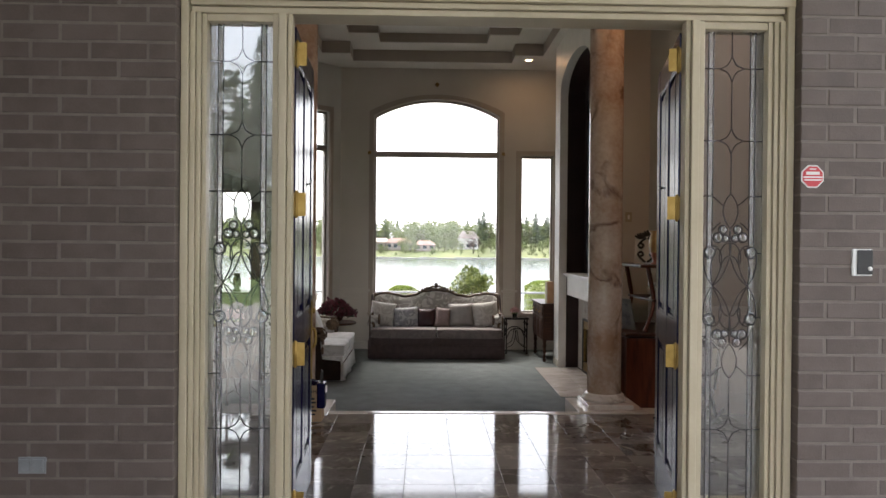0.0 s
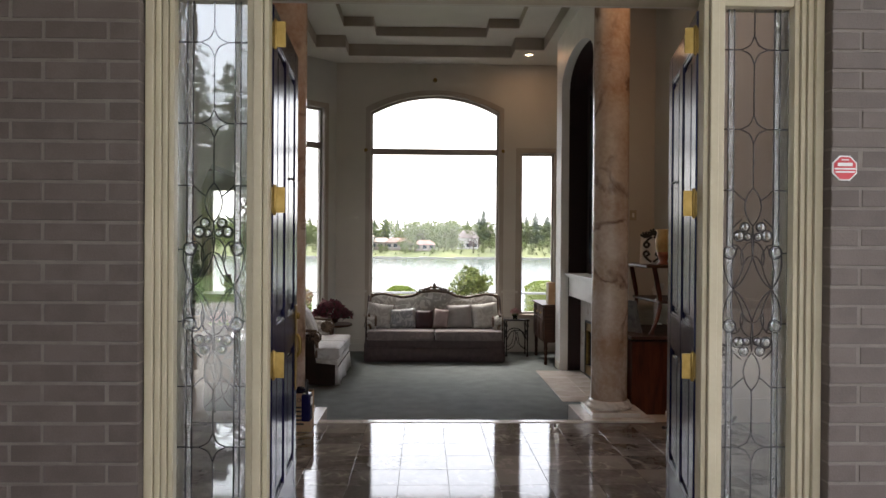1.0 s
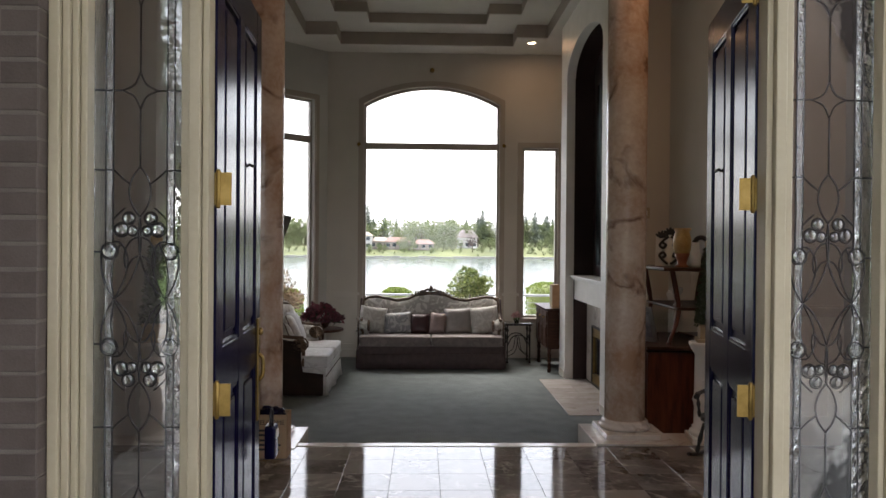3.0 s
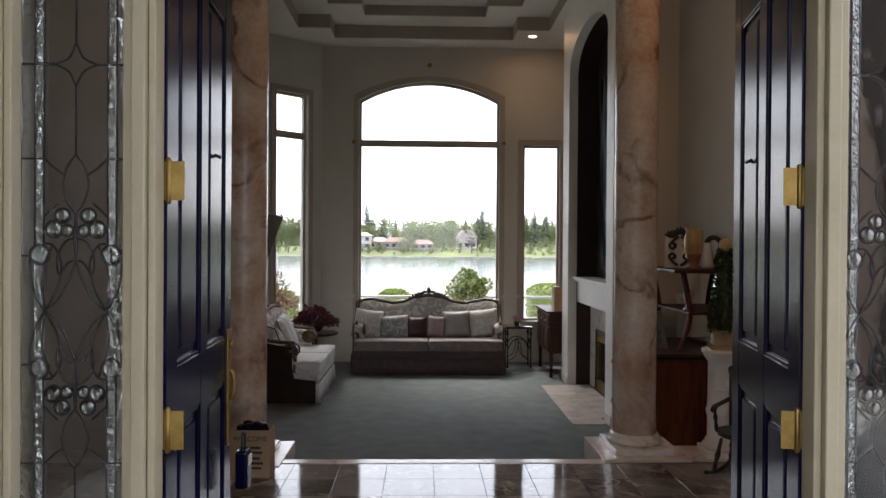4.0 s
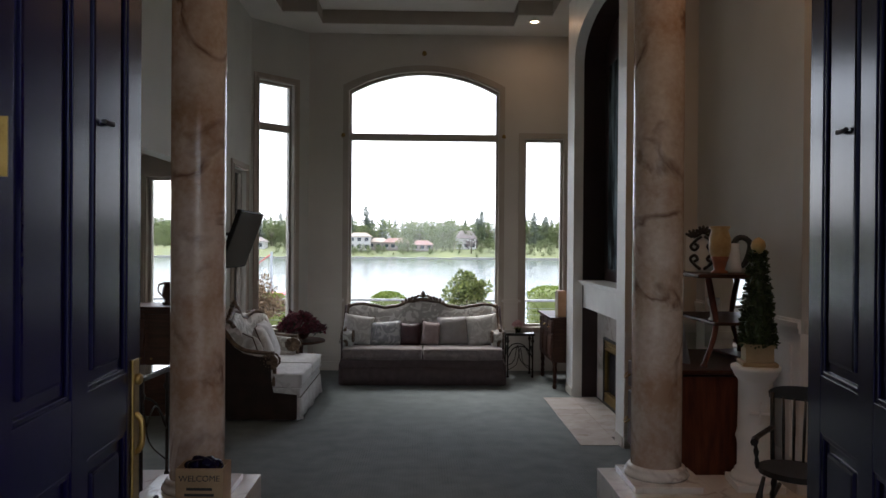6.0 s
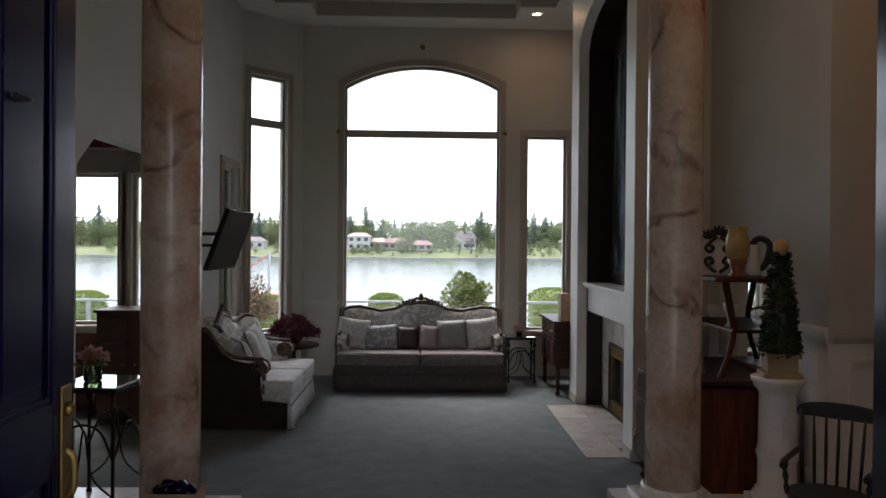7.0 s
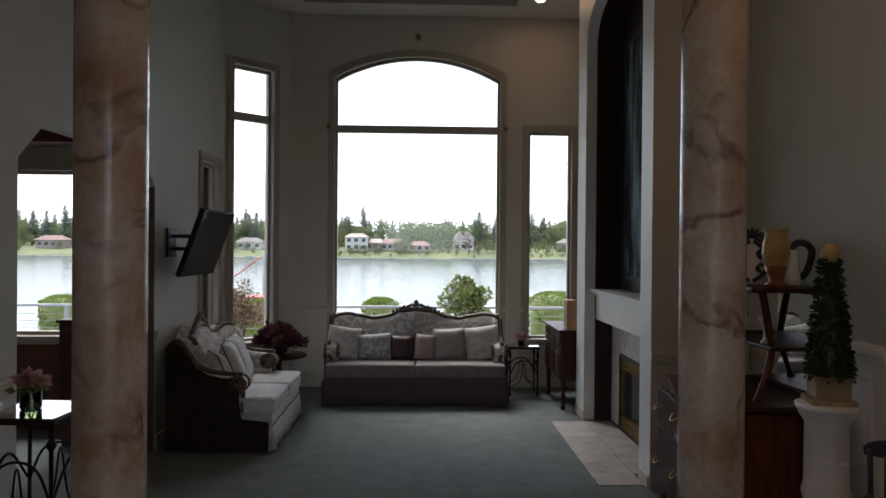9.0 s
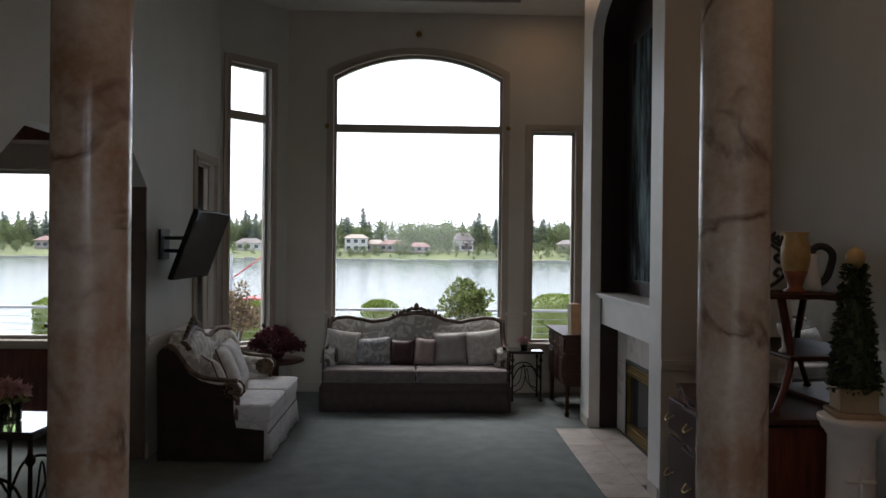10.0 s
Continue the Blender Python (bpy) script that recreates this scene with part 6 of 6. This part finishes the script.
tagged(ob, "low grey stone wall along the far shore", "sea wall", kind="structure")

# fir greens are paled: distance haze is mixed into the leaf colour
M["fir"] = islands("haze_paled_fir", (0.075, 0.098, 0.078), (0.165, 0.195, 0.150), 0.8, 0.2)
M["broadleaf"] = islands("far_broadleaf", (0.075, 0.105, 0.04), (0.19, 0.22, 0.085), 0.8, 0.2)
M["plum"] = islands("far_plum", (0.05, 0.03, 0.035), (0.10, 0.06, 0.06), 0.8)


def fir(seed, h):
    t = thing("fir_tree", Matrix(), "tall fir on the far shore, greens paled for haze", "tree", "far shore trees")
    rng = random.Random(seed)
    bm = B()
    tube(bm, [(0, 0, -2), (0.1, 0, h * 0.5), (0, 0, h)], [0.35, 0.22, 0.04], 6)
    part("trunk", bm, "bark", t)
    bm = B()
    z = h * 0.14
    while z < h * 0.98:
        f = 1 - (z - h * 0.14) / (h * 0.86)
        r = h * 0.19 * f ** 0.75 * (0.75 + 0.5 * rng.random()) + 0.3
        for k in range(11):
            a = rng.uniform(0, 6.283)
            q = r * rng.uniform(0.55, 1.15)
            d = Vector((math.cos(a), math.sin(a), 0))
            s = Vector((-d.y, d.x, 0))
            dz = rng.uniform(-0.5, 0.2)
            p0 = Vector((0, 0, z + 0.5))
            for m_ in range(4):
                u0, u1 = m_ / 4, (m_ + 1) / 4 + 0.1
                w = 0.42 * q * (1 - u0) * rng.uniform(0.6, 1.2) + 0.15
                a0, b0 = p0 + d * q * u0 + Vector((0, 0, dz * u0)), p0 + d * q * u1 + Vector((0, 0, dz * u1 - 0.35))
                v = [bm.verts.new(a0 + s * w * 0.4), bm.verts.new(b0), bm.verts.new(a0 - s * w * 0.4), bm.verts.new(a0 + Vector((0, 0, -0.5 * rng.random() - 0.25)) + d * 0.3)]
                bm.faces.new((v[0], v[1], v[2])), bm.faces.new((v[0], v[3], v[1])), bm.faces.new((v[2], v[1], v[3]))
        z += h * 0.04
    part("crown", bm, "fir", t)
    return t


def broadleaf(seed, h, material="broadleaf"):
    t = thing("broadleaf_tree", Matrix(), "rounded leafy tree on the far shore", "tree", "far shore trees")
    rng = random.Random(seed)
    bm = B()
    tube(bm, [(0, 0, -2), (0.1, 0, h * 0.3), (0.2, 0, h * 0.6)], [0.3, 0.22, 0.1], 6)
    for k in range(4):
        a = k * 1.6 + seed
        tube(bm, [(0.1, 0, h * 0.3), (h * 0.2 * math.cos(a), h * 0.2 * math.sin(a), h * 0.65)], [0.14, 0.05], 5)
    part("trunk", bm, "bark", t)
    bm = B()
    lumps = []
    for k in range(16):
        a, e = rng.uniform(0, 6.283), rng.uniform(0, 1)
        lumps.append((Vector((h * 0.30 * math.cos(a) * math.sin(math.pi * (0.15 + 0.75 * e)), h * 0.30 * math.sin(a) * math.sin(math.pi * (0.15 + 0.75 * e)), h * (0.28 + 0.60 * e))), h * rng.uniform(0.10, 0.17)))

    def place():
        c, r = rng.choice(lumps)
        d = Vector((rng.gauss(0, 1), rng.gauss(0, 1), rng.gauss(0.2, 1))).normalized()
        return c + d * r * rng.uniform(0.6, 1.05), d
    leaf_cloud(bm, 520, place, h * 0.065, rng)
    part("crown", bm, material, t)
    return t


firs = [fir(31 + i, 16) for i in range(4)]
leafy = [broadleaf(41 + i, 9) for i in range(4)]
plum = broadleaf(61, 7, "plum")
plum.matrix_basis = pose(19.5, 292, -1.5)


def ground_z(y):
    t = (max(0, y - 279) / 300) ** (1 / 1.6)
    return -4.6 + 4.6 * min(1, t * 4.5) + 7 * max(0, t - 0.25)


rng = random.Random(77)


def plant(kinds, x, y, k):
    i = rng.randrange(len(kinds))
    src = kinds[i]
    m = Matrix.LocRotScale((x, y, ground_z(y) - 0.5), Euler((0, 0, rng.uniform(0, 6.28))), None) @ Matrix.Diagonal((1, 1, 1, 1))
    ob = copy_thing(src, m)
    ob.scale = (k * rng.uniform(0.85, 1.15), k * rng.uniform(0.85, 1.15), k)
    return ob


for px in (-33, -26, -23, -18, 24, 26, 33, 36, 47, 50, 56, -64, -70, -75, -78, -84, -152, -160, -168, -140):
    plant(firs, px, 322 + rng.uniform(-10, 12), rng.uniform(0.8, 1.2))
for k in range(95):
    plant(firs, rng.uniform(-210, 105), 340 + rng.uniform(0, 50), rng.uniform(0.5, 0.95))
for k in range(150):
    plant(leafy, rng.uniform(-210, 105), rng.uniform(312, 350), rng.uniform(0.95, 1.55))
for k in range(80):
    plant(leafy, rng.uniform(-205, 100), rng.uniform(286, 310), rng.uniform(0.25, 0.65))
for px, py, k in ((-28, 292, 0.30), (-18, 293, 0.38), (-15.5, 294, 0.33), (-6, 294, 0.75), (-4.2, 293, 0.5), (-7.5, 296, 0.85), (5.5, 297, 0.6), (8, 299, 0.75), (11, 300, 0.55), (13, 303, 0.7), (3.2, 291, 0.28), (24, 297, 0.55), (27, 295, 0.7), (30, 296, 0.5), (44, 292, 0.55), (48, 294, 0.65), (52, 291, 0.5), (56, 293, 0.6), (60, 292, 0.45), (-37, 294, 0.6), (-42, 292, 0.7), (-34, 297, 0.8)):
    plant(leafy, px, py, k)
for k in range(70):
    plant(leafy, rng.uniform(-70, 80), rng.uniform(283.5, 298), rng.uniform(0.10, 0.30))
for i, f in enumerate(firs):
    f.matrix_basis = pose(-205 + 7 * i, 340, 0.5)
for i, f in enumerate(leafy):
    f.matrix_basis = pose(-175 + 60 * i, 326, 0.0)

bm = B()
rng = random.Random(99)
woods = []
for k in range(640):
    x = rng.uniform(-230, 120)
    y = rng.uniform(322, 372)
    woods.append((Vector((x, y, ground_z(y) + rng.uniform(-1.0, 9.0) + 2.5 * noise.noise((x * 0.05, 1, 0)))), rng.uniform(2.0, 3.6)))


def wood_place():
    c, r = rng.choice(woods)
    d = Vector((rng.gauss(0, 1), rng.gauss(-0.3, 1), rng.gauss(0.2, 1))).normalized()
    return c + d * r * rng.uniform(0.5, 1.0), d


leaf_cloud(bm, 26000, wood_place, 1.1, rng)
tagged(part("far_woods", bm, "broadleaf"), "dense leafy woods along the far shore", "woods", kind="stuff")
rng = random.Random(55)
for x, y, k in ((-17, -44, 1.15), (-22, -46, 1.3), (-26, -50, 1.1), (-12, -52, 1.2), (-31, -47, 1.25), (-20, -58, 1.3), (-10.1, -34, 0.76), (-8.5, -36, 0.92), (-7.4, -40, 0.90), (-12.6, -40, 0.50)):
    ob = copy_thing(firs[int(abs(x)) % 4], pose(x, y, -1.5, 0, 0, x * 7))
    ob.scale = (k, k, k)
    tagged(ob, "tall dark fir in the front garden", group="front garden firs")
for x, y, k in ((-8.2, -31, 0.42), (-10.4, -32, 0.50), (-12.4, -33, 0.46), (-14.5, -34, 0.55), (-6.4, -33, 0.48)):
    ob = copy_thing(leafy[int(abs(x)) % 4], pose(x, y, -0.6, 0, 0, x * 11))
    ob.scale = (k, k, k)
    tagged(ob, "rounded leafy tree in the front garden", group="front garden trees")
M["roof"] = mat("grey_brown_shingle", (0.13, 0.11, 0.10), (0.22, 0.19, 0.17), 0.9, scale=0.8, fine=6, bump=0.3)
M["roof_tan"] = mat("tan_shingle", (0.27, 0.22, 0.17), (0.36, 0.30, 0.24), 0.9, scale=0.8, fine=6, bump=0.3)
M["roof_red"] = mat("red_brown_shingle", (0.18, 0.11, 0.09), (0.26, 0.16, 0.13), 0.9, scale=0.8, fine=6, bump=0.3)
M["siding_white"] = mat("white_siding", (0.42, 0.40, 0.37), (0.50, 0.48, 0.45), 0.7, scale=0.4, fine=4)
M["siding_tan"] = mat("tan_siding", (0.20, 0.165, 0.14), (0.27, 0.23, 0.20), 0.7, scale=0.4, fine=4)
M["farglass"] = mat("far_window_glass", (0.03, 0.035, 0.04), (0.06, 0.07, 0.08), 0.1, bump=0)


def house(x, y, w, d, h, rise, wall, roof, label, rows):
    hs = thing("house", pose(x, y, ground_z(y) - 0.3), label, "house", "far shore houses")
    pbox("wall", (-w / 2, w / 2, -d / 2, d / 2, -1, h), wall, hs)
    bm = B()
    o = 0.6
    vs = [bm.verts.new(p) for p in ((-w / 2 - o, -d / 2 - o, h - 0.1), (w / 2 + o, -d / 2 - o, h - 0.1), (w / 2 + o, d / 2 + o, h - 0.1), (-w / 2 - o, d / 2 + o, h - 0.1), (-w / 2 + 2, 0, h + rise), (w / 2 - 2, 0, h + rise))]
    for f in ((0, 1, 5, 4), (1, 2, 5), (2, 3, 4, 5), (3, 0, 4), (3, 2, 1, 0)):
        bm.faces.new([vs[i] for i in f])
    part("roof", bm, roof, hs)
    n = max(2, int(w / 2.6))
    for r in range(rows):
        for i in range(n):
            u = -w / 2 + w * (i + 0.5) / n
            wd = pbox("window", (u - 0.75, u + 0.75, -d / 2 - 0.06, -d / 2 + 0.02, 0.8 + 2.8 * r, 2.2 + 2.8 * r), "farglass", hs)
            pbox("sill", (u - 0.9, u + 0.9, -d / 2 - 0.12, -d / 2, 0.62 + 2.8 * r, 0.78 + 2.8 * r), "siding_white", wd)
    return hs


house(-26.0, 301, 9, 8, 5.6, 1.5, "siding_white", "roof_tan", "white two-storey lakeside house with a tan hip roof", 2)
house(-18.5, 304, 8, 7, 3.0, 1.7, "siding_tan", "roof_tan", "low wing of a lakeside house with a tan roof", 1)
house(-11.0, 303, 10.5, 7, 3.0, 1.8, "siding_tan", "roof_red", "low tan lakeside house with a brown roof", 1)
house(-0.2, 299, 8.5, 6, 2.6, 1.7, "siding_tan", "roof_red", "tan lakeside house with a red-brown roof", 1)
house(18.5, 312, 8.5, 7, 4.6, 3.4, "siding_white", "roof", "white lakeside house with a steep roof", 1)
house(64, 306, 11, 8, 3.4, 1.8, "siding_tan", "roof", "tan lakeside house among trees", 1)
house(-70, 303, 10, 7, 3.0, 1.8, "siding_white", "roof", "pale lakeside house under firs", 1)
house(-150, 303, 11, 7, 3.2, 1.8, "siding_tan", "roof_red", "tan lakeside house with a red-brown roof", 1)

# ---- floor tiles and bricks ----
def tile_mesh(name, w, d, h, bev, material):
    bm = B()
    box(bm, -w / 2, w / 2, -d / 2, d / 2, -h, 0)
    top = [e for e in bm.edges if all(abs(v.co.z) < 1e-6 for v in e.verts)]
    bmesh.ops.bevel(bm, geom=top, offset=bev, segments=1, affect="EDGES")
    me = bpy.data.meshes.new(name)
    bm.to_mesh(me)
    bm.free()
    me.materials.append(M[material])
    return me


rng = random.Random(21)
tm = tile_mesh("floor_tile", 0.298, 0.298, 0.011, 0.001, "tile")
for i in range(-10, 11):
    for j in range(9):
        y = 0.17 + 0.30 * j
        ob = new("floor_tile", tm)
        ob.parent = foyer
        ob.matrix_basis = pose(-0.26 + 0.30 * i, y, -0.001, rng.uniform(-0.05, 0.05), rng.uniform(-0.05, 0.05), rng.choice((0, 90, 180, 270)))


def brick_mesh(name, w, deep=0.02):
    bm = B()
    box(bm, -w / 2, w / 2, -0.012, deep, -0.0365, 0.0365)
    es = [e for e in bm.edges if all(v.co.y < 0 for v in e.verts)]
    bmesh.ops.bevel(bm, geom=es, offset=0.004, segments=1, affect="EDGES")
    me = bpy.data.meshes.new(name)
    bm.to_mesh(me)
    bm.free()
    me.materials.append(M["brick"])
    return me


whole, quoin, quoin_half = brick_mesh("brick", 0.250), brick_mesh("brick_quoin", 0.250, 0.083), brick_mesh("brick_quoin_half", 0.120, 0.083)
for s, wall in ((-1, bpy.data.objects["wall_front_left"]), (1, bpy.data.objects["wall_front_right"])):
    for r in range(36):
        z = -0.01 + 0.082 * r
        x = 1.422
        first = r % 2 == 0
        for c in range(6):
            w = 0.130 if (first and c == 0) else 0.260
            ob = new("brick", quoin_half if w < 0.2 else (quoin if c == 0 else whole))
            ob.parent = wall
            ob.matrix_basis = pose(s * (x + w / 2) + rng.uniform(-0.002, 0.002), -0.085 + rng.uniform(-0.0014, 0.0014), z + rng.uniform(-0.0015, 0.0015), rng.uniform(-0.5, 0.5), rng.uniform(-0.25, 0.25), rng.uniform(-0.4, 0.4))
            x += w
